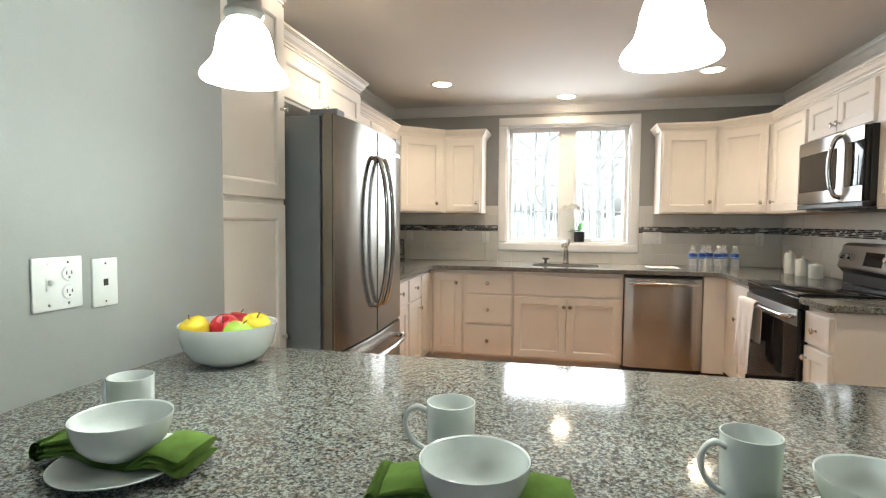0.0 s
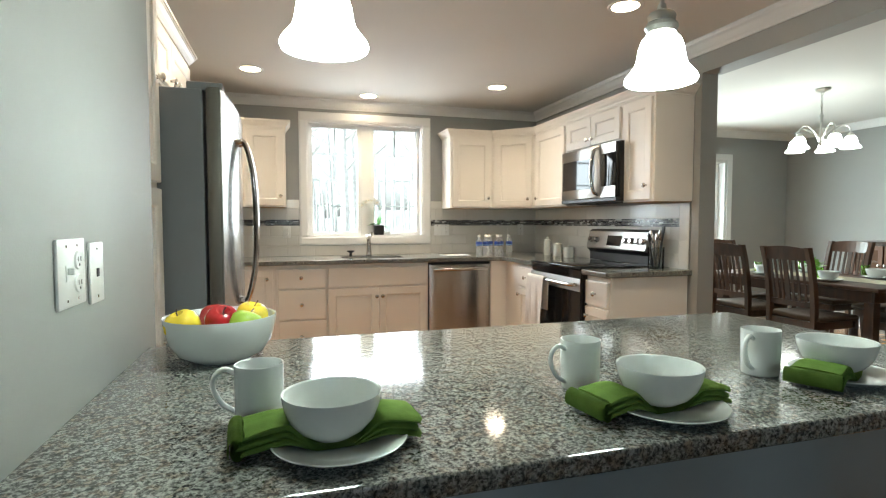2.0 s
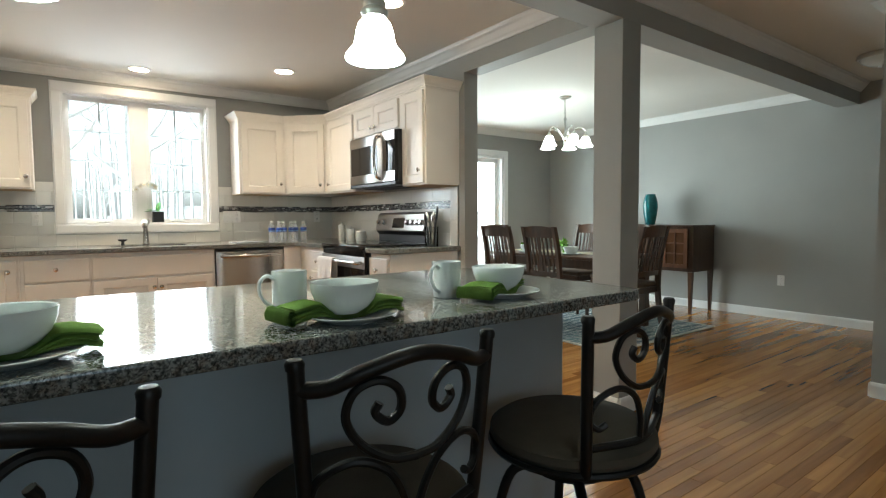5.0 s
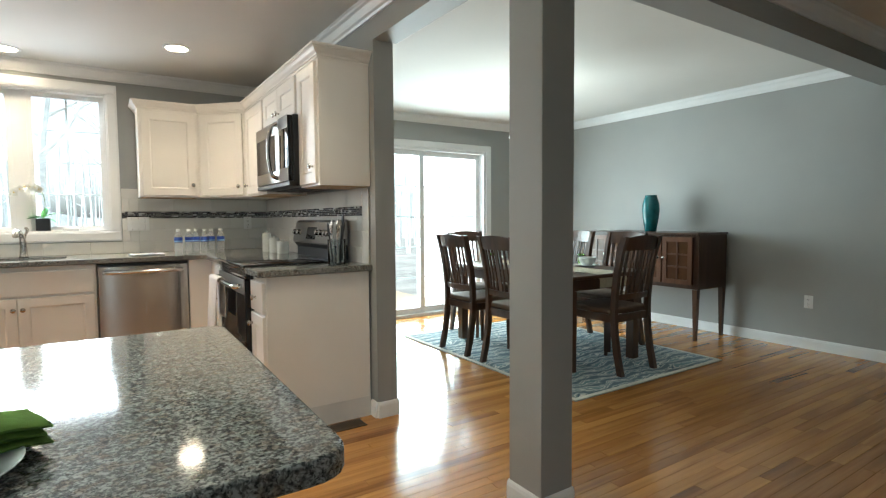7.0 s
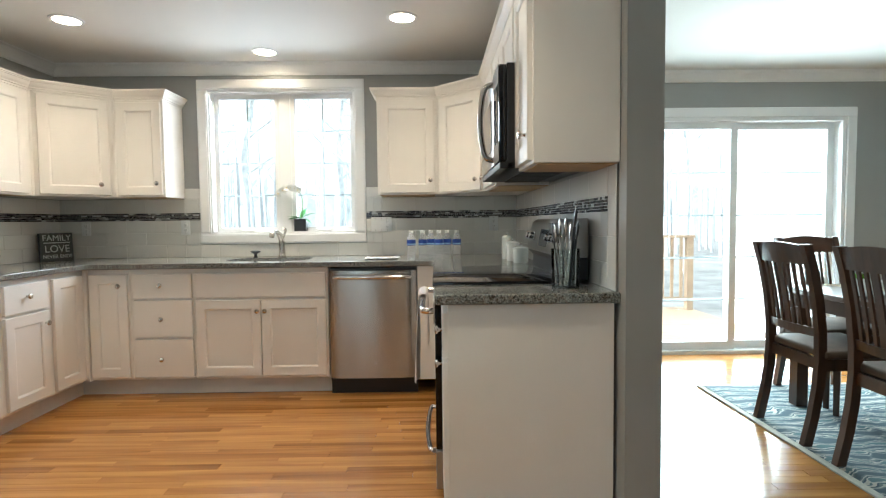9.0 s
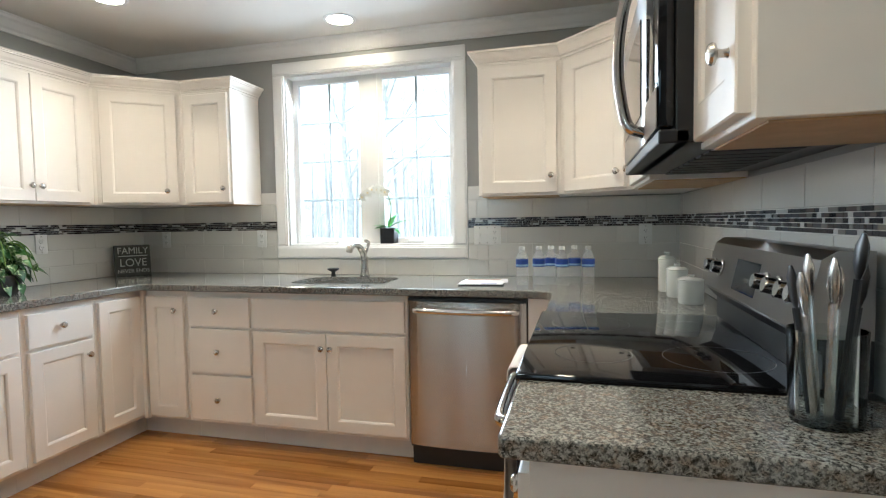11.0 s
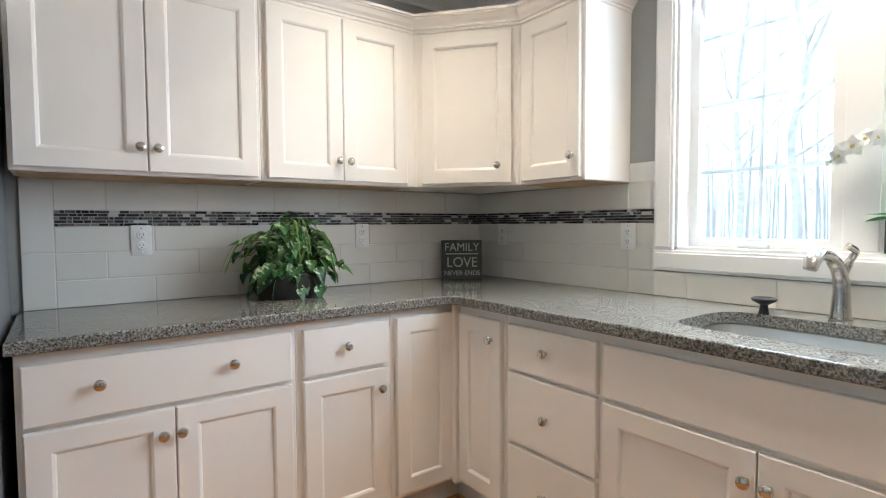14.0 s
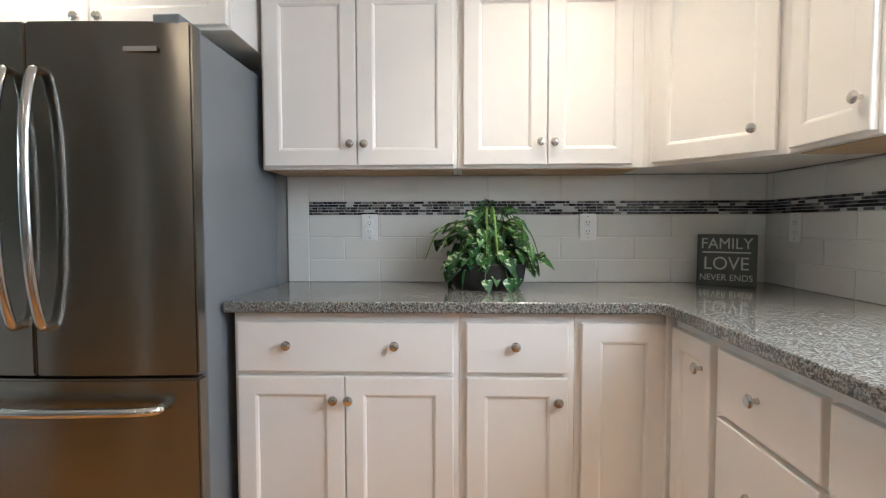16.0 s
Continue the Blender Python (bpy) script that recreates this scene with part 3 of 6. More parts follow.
cabinet("wall_cabinet", WU(2.955), 0.752, UB, UT, 0.275, [("door", 0.012, 0.368, UD0, UD1, [(0.346, 1.470)]), ("door", 0.372, 0.738, UD0, UD1, [(0.400, 1.469)])],
        "white wall cabinet with two panelled doors", G, under=True)
cabinet("wall_cabinet", WU(3.709), 0.70, UB, UT, 0.275, [("door", 0.022, 0.336, UD0, UD1, [(0.312, 1.473)]), ("door", 0.340, 0.654, UD0, UD1, [(0.362, 1.471)])],
        "white wall cabinet with two panelled doors", G, under=True)
cabinet("wall_cabinet", pose(-0.47, NU, 0), 0.352, UB, UT, 0.313, [("door", 0.020, 0.336, UD0, UD1, [(0.306, 1.474)])], "white wall cabinet with one door beside the window", G, under=True)
cabinet("wall_cabinet", pose(1.428, NU, 0), 0.437, UB, UT, 0.313, [("door", 0.020, 0.418, UD0, UD1, [(0.388, 1.479)])], "white wall cabinet with one door beside the window", G, under=True)


def corner_cabinet(p, q, label, kx):
    """A diagonal corner cabinet; its face runs from p to q."""
    ang = math.degrees(math.atan2(q[1] - p[1], q[0] - p[0]))
    w = math.hypot(q[0] - p[0], q[1] - p[1])
    m = pose(p[0], p[1], 0, 0, 0, ang)
    c = thing("corner_wall_cabinet", m, label, "cabinet", G)
    n = Vector((-(q[1] - p[1]), q[0] - p[0], 0)).normalized() * 0.02
    face = [(p[0] + n.x, p[1] + n.y), (q[0] + n.x, q[1] + n.y)]
    if p[0] < 0:
        back = [(q[0], NU + 0.02), (q[0], NY - 0.002), (WX + 0.002, NY - 0.002), (WX + 0.002, p[1]), (LU - 0.02, p[1])]
    else:
        back = [(RU + 0.02, q[1]), (EX - 0.002, q[1]), (EX - 0.002, NY - 0.002), (p[0], NY - 0.002), (p[0], NU + 0.02)]
    inv = m.inverted()
    local = [inv @ Vector((x, y, 0)) for x, y in face + back]
    bm = prism([(v.x, v.y) for v in local], UB, UT)
    part("body", bm, M_CAB, c)
    d = part("door", panel_door(w - 0.05, UD1 - UD0), M_CAB, c, at=pose(0.025, 0, UD0))
    knob(d, kx - 0.025, 1.465 - UD0)
    return w


corner_cabinet((LU, 4.409), (-0.47, NU), "white diagonal corner wall cabinet with one door", 0.375)
corner_cabinet((1.865, NU), (RU, 4.405), "white diagonal corner wall cabinet with one door", 0.372)


def EU(y):
    return pose(RU, y, 0, 0, 0, -90)


cabinet("wall_cabinet", EU(4.405), 0.575, UB, UT, 0.325, [("door", 0.03, 0.56, UD0, UD1, [(0.07, 1.465)])], "white wall cabinet with one door beside the microwave", G, under=True)
cabinet("wall_cabinet", EU(3.829), 0.80, 1.822, UT, 0.325, [("door", 0.03, 0.395, 1.835, UD1, [(0.365, 1.885)]), ("door", 0.399, 0.77, 1.835, UD1, [(0.43, 1.885)])],
        "low white wall cabinet with two doors above the microwave", G)
cabinet("wall_cabinet", EU(3.028), 0.330, UB, UT, 0.325, [("door", 0.012, 0.310, UD0, UD1, [(0.272, 1.484)])], "tall white wall cabinet at the end of the run", G, under=True)
cabinet("fridge_wall_cabinet", pose(-0.60, 1.975, 0, 0, 0, 90), 0.965, 1.83, UT, 0.485, [("door", 0.01, 0.478, 1.842, UD1, [(0.44, 1.87)]), ("door", 0.482, 0.955, 1.842, UD1, [(0.52, 1.87)])],
        "white cabinet with two doors above the refrigerator", G)
pantry = cabinet("pantry_cabinet", pose(-0.55, 1.395, 0, 0, 0, 90), 0.565, 0.10, 2.21, 0.53, [("door", 0.02, 0.545, 1.385, 2.185, [(0.515, 1.76)]), ("door", 0.02, 0.545, 0.12, 1.362, [(0.515, 0.80)])],
                 "tall white pantry cabinet with two doors", "", True)

# cabinet crown: profile in (out, z)
CCROWN = [(0.02, 0), (-0.003, 0), (-0.003, 0.012), (-0.010, 0.014), (-0.012, 0.022), (-0.023, 0.034), (-0.033, 0.051), (-0.039, 0.055), (-0.039, 0.059), (-0.045, 0.061), (-0.045, 0.072), (0.02, 0.072)]


def crown_run(pts, z, label):
    """A mitred moulding along the cabinet fronts; outside lies to the left of the way."""
    bm = bmesh.new()
    p = [Vector((x, y, 0)) for x, y in pts]
    rings = []
    for i, v in enumerate(p):
        ns = []
        if i > 0:
            d = (v - p[i - 1]).normalized()
            ns.append(Vector((d.y, -d.x, 0)))
        if i < len(p) - 1:
            d = (p[i + 1] - v).normalized()
            ns.append(Vector((d.y, -d.x, 0)))
        n = sum(ns, Vector()).normalized()
        n /= n.dot(ns[0])
        rings.append([bm.verts.new(v + n * o + Vector((0, 0, z + h))) for o, h in CCROWN])
    k = len(CCROWN)
    for a, b in zip(rings, rings[1:]):
        for i in range(k):
            bm.faces.new((a[i], a[(i + 1) % k], b[(i + 1) % k], b[i]))
    bm.faces.new(rings[0])
    bm.faces.new(rings[-1][::-1])
    solo("cabinet_crown", bm, M_CAB, label, "trim", kind="structure")


crown_run([(-0.118, NY - 0.002), (-0.118, NU + 0.018), (-0.47, NU + 0.018), (LU - 0.018, 4.409), (LU - 0.018, 2.957), (-0.618, 2.957), (-0.618, 1.97)], UT, "white crown moulding on the wall cabinets")
crown_run([(EX - 0.002, 2.698), (RU + 0.018, 2.698), (RU + 0.018, 4.405), (1.865, NU + 0.018), (1.428, NU + 0.018), (1.428, NY - 0.002)], UT, "white crown moulding on the wall cabinets")
crown_run([(-1.05, 1.96), (-0.568, 1.96), (-0.568, 1.395)], 2.21, "white crown moulding on the pantry cabinet")


# ---------------------------------------------------------------- counters
def counter_poly(name, poly, z0, z1, label, rounds=(), holes=None):
    """A stone top with eased edges; rounds: which corners are rounded, with radius."""
    pts = []
    rd = dict(rounds)
    n = len(poly)
    for i, (x, y) in enumerate(poly):
        if i in rd:
            v, a, b = Vector((x, y)), Vector(poly[i - 1]), Vector(poly[(i + 1) % n])
            r = rd[i]
            p0, p1 = v + (a - v).normalized() * r, v + (b - v).normalized() * r
            for k in range(7):
                t = k / 6
                pts.append((1 - t) ** 2 * p0 + 2 * t * (1 - t) * v + t * t * p1)
        else:
            pts.append(Vector((x, y)))
    bm = bmesh.new()
    top = bm.faces.new([bm.verts.new((p.x, p.y, z1)) for p in pts])
    r = bmesh.ops.extrude_face_region(bm, geom=[top])
    bmesh.ops.translate(bm, verts=[v for v in r["geom"] if isinstance(v, bmesh.types.BMVert)], vec=(0, 0, z0 - z1))
    bmesh.ops.recalc_face_normals(bm, faces=bm.faces[:])
    rim = [e for e in bm.edges if abs(e.verts[0].co.z - e.verts[1].co.z) < 1e-6]
    bmesh.ops.bevel(bm, geom=rim, offset=0.006, segments=3, profile=0.5, affect="EDGES")
    if holes:
        me = mesh_of(holes, M_GRAN)
    ob = solo(name, bm, M_GRAN, label, "countertop")
    if holes:
        cut = bpy.data.objects.new("cut", me)
        scene.collection.objects.link(cut)
        mod = ob.modifiers.new("cut", "BOOLEAN")
        mod.operation, mod.object, mod.solver = "DIFFERENCE", cut, "EXACT"
        dg = bpy.context.evaluated_depsgraph_get()
        dg.update()
        done = bpy.data.meshes.new_from_object(ob.evaluated_get(dg))
        ob.modifiers.clear()
        ob.data = done
        bpy.data.objects.remove(cut)
    return ob


def rounded_rect(x0, x1, y0, y1, r, n=6):
    out = []
    for cx, cy, a in ((x1 - r, y1 - r, 0), (x0 + r, y1 - r, 90), (x0 + r, y0 + r, 180), (x1 - r, y0 + r, 270)):
        for k in range(n + 1):
            t = radians(a + 90 * k / n)
            out.append((cx + r * math.cos(t), cy + r * math.sin(t)))
    return out


CT, CB = 0.915, 0.878
SINK = (0.36, 0.93, 4.50, 4.86)
counter_poly("countertop", [(WX - 0.008, 2.95), (-0.494, 2.95), (-0.494, 4.362), (1.838, 4.362), (1.838, 3.768), (EX + 0.008, 3.768), (EX + 0.008, NY + 0.008), (WX - 0.008, NY + 0.008)],
             CB, CT, "speckled grey granite countertop round the kitchen", [(2, 0.05), (3, 0.09)], prism(rounded_rect(*SINK, 0.09), 0.8, 1.0))
counter_poly("countertop", [(1.838, 2.69), (EX + 0.008, 2.69), (EX + 0.008, 2.988), (1.838, 2.988)], CB, CT, "short speckled grey granite countertop beside the range", [(0, 0.015)])
bar_top = counter_poly("bar_countertop", [(BARX, 0.425), (1.405, 0.425), (1.418, 1.308), (BARX, 1.308)], 0.883, CT, "polished speckled grey granite bar countertop", [(1, 0.055), (2, 0.045)])


def peninsula():
    p = thing("peninsula_base", pose(0, 0, 0), "pale painted bar base carrying the granite counter", "bar")
    part("body", cuboid(BARX + 0.001, 1.30, 0.672, 1.275, 0.0, 0.882, 0.002), M_BAR, p)
    part("front_panel", cuboid(BARX + 0.03, 1.312, 0.657, 0.671, 0.0, 0.882, 0.002), M_BAR, p)
    part("corner_trim", cuboid(1.301, 1.320, 0.672, 0.715, 0.0, 0.882, 0.003), M_TRIM, p)
    part("base_trim", cuboid(BARX + 0.002, 1.322, 0.641, 0.656, 0.0, 0.09, 0.003), M_TRIM, p)


peninsula()


# ---------------------------------------------------------------- appliances
def fridge():
    y0, y1 = 1.978, 2.938
    w = y1 - y0
    f = thing("refrigerator", pose(-0.322, y0, 0, 0, 0, 90), "stainless steel french door refrigerator with a freezer drawer", "refrigerator")
    part("body", cuboid(0.004, w - 0.004, 0.09, 0.72, 0.02, 1.745, 0.004), M_FSIDE, f, "dark grey cabinet sides")

    def door(x0, x1, z0, z1):
        """A door whose face bulges a little."""
        bm = bmesh.new()
        n = 12
        rows = []
        for i in range(n + 1):
            t = i / n
            x = x0 + (x1 - x0) * t
            fx = (x - w / 2) / (w / 2)
            y = 0.026 * fx * fx
            rows.append((x, y))
        prof = [(x0, 0.078)] + rows + [(x1, 0.078)]
        a = [bm.verts.new((x, y, z0)) for x, y in prof]
        b = [bm.verts.new((x, y, z1)) for x, y in prof]
        m = len(prof)
        for i in range(m):
            bm.faces.new((a[i], a[(i + 1) % m], b[(i + 1) % m], b[i]))
        bm.faces.new(a[::-1])
        bm.faces.new(b)
        bmesh.ops.recalc_face_normals(bm, faces=bm.faces[:])
        sharp = [e for e in bm.edges if e.calc_face_angle(0) > 0.8]
        bmesh.ops.bevel(bm, geom=sharp, offset=0.006, segments=2, affect="EDGES")
        return bm
    dl = part("door", door(0.0, w / 2 - 0.002, 0.715, 1.755), M_STEEL, f, smooth=True)
    dr = part("door", door(w / 2 + 0.002, w, 0.715, 1.755), M_STEEL, f, smooth=True)
    fz = part("freezer_drawer", door(0.0, w, 0.09, 0.705), M_STEEL, f, smooth=True)
    for d, x in ((dl, w / 2 - 0.045), (dr, w / 2 + 0.045)):
        pts = [(x, 0.004, 1.61), (x, -0.03, 1.60), (x, -0.062, 1.45), (x, -0.070, 1.24), (x, -0.062, 1.03), (x, -0.03, 0.88), (x, 0.004, 0.87)]
        part("handle", tube(spline(pts, 6), 0.016, 12, flat=0.75), M_CHROME, d, "curved polished steel handle", smooth=True)
    pts = [(0.10, 0.02, 0.625), (0.115, -0.035, 0.625), (0.3, -0.058, 0.625), (w / 2, -0.064, 0.625), (w - 0.3, -0.058, 0.625), (w - 0.115, -0.035, 0.625), (w - 0.10, 0.02, 0.625)]
    part("handle", tube(spline(pts, 6), 0.015, 12), M_CHROME, fz, "curved polished steel handle", smooth=True)
    for x in (0.03, w - 0.11):
        part("hinge_cover", cuboid(x, x + 0.08, 0.02, 0.15, 1.746, 1.778, 0.006), M_FSIDE, f)
    part("grille", cuboid(0.02, w - 0.02, 0.06, 0.089, 0.02, 0.085), M_BLACK, f)
    part("badge", cuboid(w - 0.19, w - 0.09, 0.005, 0.012, 1.665, 1.68, 0.001), M_CHROME, dr)


fridge()


def dishwasher():
    x0, x1 = 1.117, 1.719
    d = thing("dishwasher", pose(x0, BF - 0.012, 0), "stainless steel dishwasher with a bar handle under the counter", "dishwasher")
    w = x1 - x0
    part("body", cuboid(0.004, w - 0.004, 0.03, 0.57, 0.10, 0.868), M_BLACK, d)
    bm = bmesh.new()
    n = 24
    prof = [(0.006, 0.03)]
    for i in range(n + 1):
        t = i / n
        e = min(t, 1 - t)
        prof.append((0.006 + (w - 0.012) * t, 0.010 * (2 * t - 1) ** 2 + 0.008 * max(0, 1 - e / 0.12) ** 2))
    prof.append((w - 0.006, 0.03))
    door = prism(prof, 0.115, 0.850)
    door_p = part("door", door, M_STEELV, d, smooth=True)
    part("control_strip", cuboid(0.006, w - 0.006, 0.008, 0.03, 0.852, 0.866, 0.002), M_BLACK, d)
    pts = [(0.05, 0.006, 0.808), (0.06, -0.03, 0.810), (0.18, -0.046, 0.810), (w / 2, -0.05, 0.810), (w - 0.18, -0.046, 0.810), (w - 0.06, -0.03, 0.810), (w - 0.05, 0.006, 0.808)]
    part("handle", tube(spline(pts, 6), 0.014, 12), M_CHROME, door_p, "curved steel bar handle", smooth=True)
    part("kick_plate", cuboid(0.004, w - 0.004, 0.055, 0.09, 0.0, 0.10), M_BLACK, d)


M_STEELV = brushed("brushed_steel_upright", (0.46, 0.44, 0.41), 0.27, axis=2)
dishwasher()


def range_cooker():
    y0, y1 = 2.993, 3.763
    w = y1 - y0
    r = thing("range", pose(1.842, y1, 0, 0, 0, -90), "stainless steel electric range with a black glass cooktop", "range")
    part("body", cuboid(0.003, w - 0.003, 0.03, 0.615, 0.03, 0.905), M_BLACK, r)
    part("cooktop", cuboid(0, w, -0.012, 0.56, 0.906, 0.926, 0.005), M_BGLASS, r, "black glass cooktop", smooth=True)
    mark = mat("burner_mark", (0.08, 0.08, 0.08), 0.3)
    for cx, cy, cr in ((0.2, 0.15, 0.115), (0.57, 0.15, 0.09), (0.2, 0.42, 0.08), (0.57, 0.42, 0.115)):
        bm = bmesh.new()
        for k in range(40):
            a0, a1 = 2 * math.pi * k / 40, 2 * math.pi * (k + 1) / 40
            v = [bm.verts.new((cx + q * math.cos(a), cy + q * math.sin(a), 0.9264)) for a, q in ((a0, cr - 0.002), (a1, cr - 0.002), (a1, cr), (a0, cr))]
            bm.faces.new(v)
        bmesh.ops.remove_doubles(bm, verts=bm.verts[:], dist=1e-5)
        part("burner_ring", bm, mark, r)
    part("front_strip", cuboid(0.004, w - 0.004, 0.0, 0.03, 0.845, 0.904, 0.003), M_BGLASS, r)
    door = part("oven_door", cuboid(0.004, w - 0.004, -0.004, 0.028, 0.22, 0.842, 0.005), M_BGLASS, r, "black glass oven door")
    part("door_trim", cuboid(0.004, w - 0.004, -0.010, -0.0045, 0.752, 0.842, 0.002), M_STEELH, door)
    hz = 0.80
    part("handle", tube(spline([(0.05, -0.008, hz), (0.055, -0.05, hz), (0.15, -0.06, hz), (w / 2, -0.062, hz), (w - 0.15, -0.06, hz), (w - 0.055, -0.05, hz), (w - 0.05, -0.008, hz)], 5), 0.014, 12), M_CHROME, door, "steel bar handle", smooth=True)
    drw = part("drawer", cuboid(0.004, w - 0.004, -0.004, 0.028, 0.05, 0.212, 0.004), M_STEELH, r)
    part("handle", tube(spline([(0.12, -0.002, 0.17), (0.13, -0.03, 0.17), (w / 2, -0.045, 0.165), (w - 0.13, -0.03, 0.17), (w - 0.12, -0.002, 0.17)], 6), 0.011, 10), M_CHROME, drw, "steel bar handle", smooth=True)
    # back guard with slanted face
    part("backguard_base", extrude_profile([(0.55, 0.927), (0.55, 0.99), (0.522, 1.02), (0.63, 1.02), (0.63, 0.927)], w), M_BLACK, r)
    guard = part("backguard", extrude_profile([(0.522, 1.021), (0.515, 1.03), (0.545, 1.165), (0.57, 1.182), (0.63, 1.182), (0.63, 1.021)], w), M_STEELH, r, "steel control panel")
    tilt = -math.degrees(math.atan2(0.03, 0.135))
    part("display", cuboid(0, 0.19, -0.002, 0.004, 0, 0.085, 0.002), M_BGLASS, guard, "dark display", at=pose(0.28, 0.5205, 1.05, tilt))
    kn = mesh_of(lathe([(0, 0), (0.024, 0), (0.024, 0.006), (0.020, 0.008), (0.018, 0.028), (0.015, 0.031), (0, 0.031)], 24), M_CHROME, True)
    for x in (0.06, 0.145, 0.53, 0.605, 0.68, 0.735):
        part("control_knob", kn, M_CHROME, guard, "steel control knob", at=pose(x, 0.530, 1.095, 90 + tilt))


range_cooker()


def microwave():
    y0, y1 = 2.995, 3.762
    w = y1 - y0
    m = thing("microwave", pose(2.108, y1, 1.390, 0, 0, -90), "stainless steel over-range microwave with a curved handle", "microwave")
    part("body", cuboid(0, w, 0.032, 0.39, 0.0, 0.425, 0.004), M_BLACK, m)
    door = part("door", cuboid(0.002, 0.575, 0.0, 0.031, 0.03, 0.42, 0.006), M_STEELH, m, smooth=True)
    part("window", cuboid(0.035, 0.49, -0.003, -0.0005, 0.105, 0.335, 0.001), M_BGLASS, door, "dark glass window")
    pan = part("control_panel", cuboid(0.58, w - 0.002, 0.0, 0.031, 0.03, 0.42, 0.006), M_BGLASS, m, smooth=True)
    part("trim", cuboid(0.582, w - 0.004, -0.003, -0.0005, 0.03, 0.11, 0.001), M_STEELH, pan)
    part("trim", cuboid(0.582, w - 0.004, -0.003, -0.0005, 0.345, 0.42, 0.001), M_STEELH, pan)
    part("handle", tube(spline([(0.54, 0.002, 0.395), (0.54, -0.035, 0.375), (0.535, -0.052, 0.30), (0.533, -0.057, 0.225), (0.535, -0.052, 0.15), (0.54, -0.035, 0.075), (0.54, 0.002, 0.055)], 6), 0.013, 12), M_CHROME, door, "curved polished handle", smooth=True)
    bm = bmesh.new()
    for k in range(9):
        box(bm, 0.05 + k * 0.075, 0.11 + k * 0.075, 0.12, 0.30, -0.006, -0.0005)
    part("vent_grille", bm, M_SLOT, m)
    part("lower_lip", cuboid(0, w, 0.002, 0.06, 0.0, 0.027, 0.004), M_BLACK, m)


microwave()


# ---------------------------------------------------------------- sink, faucet and small kitchen things
def sink():
    s = thing("sink", pose(0, 0, 0), "undermounted stainless steel sink bowl", "sink")
    bm = bmesh.new()
    rings = []
    for ins, z, r in ((-0.004, CB - 0.001, 0.09), (0.0, CB - 0.004, 0.088), (0.006, 0.76, 0.08), (0.03, 0.715, 0.07), (0.08, 0.705, 0.05)):
        rings.append([bm.verts.new((x, y, z)) for x, y in rounded_rect(SINK[0] + ins, SINK[1] - ins, SINK[2] + ins, SINK[3] - ins, r)])
    n = len(rings[0])
    for a, b in zip(rings, rings[1:]):
        for i in range(n):
            bm.faces.new((a[i], a[(i + 1) % n], b[(i + 1) % n], b[i]))
    bm.faces.new(rings[-1])
    part("bowl", bm, mat("satin_sink_steel", (0.62, 0.61, 0.59), 0.33, 1.0, vary=0.05), s, smooth=True)
    part("drain", lathe([(0, 0.002), (0.03, 0.004), (0.042, 0.003), (0.043, 0.0)], 24, at=(0.645, 4.68, 0.706)), M_CHROME, s, smooth=True)


sink()


def faucet():
    f = thing("faucet", pose(0.655, 4.935, CT), "brushed nickel pull-out kitchen faucet", "faucet")
    part("base", lathe([(0, 0), (0.030, 0), (0.031, 0.006), (0.027, 0.014), (0.024, 0.05), (0.023, 0.075)], 28), M_NICKEL, f, smooth=True)
    part("body", tube(spline([(0, 0, 0.06), (0, -0.002, 0.11), (-0.005, -0.02, 0.155), (-0.012, -0.06, 0.19), (-0.02, -0.105, 0.20)], 6), [0.022] * 8 + [0.020] * 8 + [0.017] * 9, 16), M_NICKEL, f, smooth=True)
    part("spray_head", tube([(-0.02, -0.10, 0.202), (-0.023, -0.125, 0.197), (-0.027, -0.15, 0.18), (-0.029, -0.158, 0.158)], [0.017, 0.020, 0.021, 0.018], 16), M_NICKEL, f, smooth=True)
    part("lever", tube(spline([(0.0, 0.0, 0.13), (0.012, 0.012, 0.17), (0.03, 0.005, 0.205), (0.022, -0.03, 0.222)], 5), [0.013] * 6 + [0.010] * 10, 12), M_NICKEL, f, smooth=True)


faucet()
stopper = thing("sink_stopper", pose(0.47, 4.875, CT), "black sink stopper with a flared top", "stopper")
part("stem", lathe([(0, 0), (0.016, 0), (0.012, 0.02), (0.012, 0.03)], 20), M_BLACK, stopper, smooth=True)
part("cap", lathe([(0.012, 0.03), (0.034, 0.042), (0.038, 0.05), (0.032, 0.053), (0.02, 0.049), (0, 0.048)], 24), M_BLACK, stopper, smooth=True)

M_WATER = mat("bottle_plastic", (0.80, 0.84, 0.87), 0.1, vary=0.03)
M_WATER.node_tree.nodes["Principled BSDF"].inputs["Alpha"].default_value = 0.24
M_SKYB = mat("pale_blue_print", (0.30, 0.48, 0.72), 0.35, vary=0.2, scale=40)
M_BLUE = mat("blue_label", (0.02, 0.06, 0.32), 0.35, vary=0.15, scale=30)


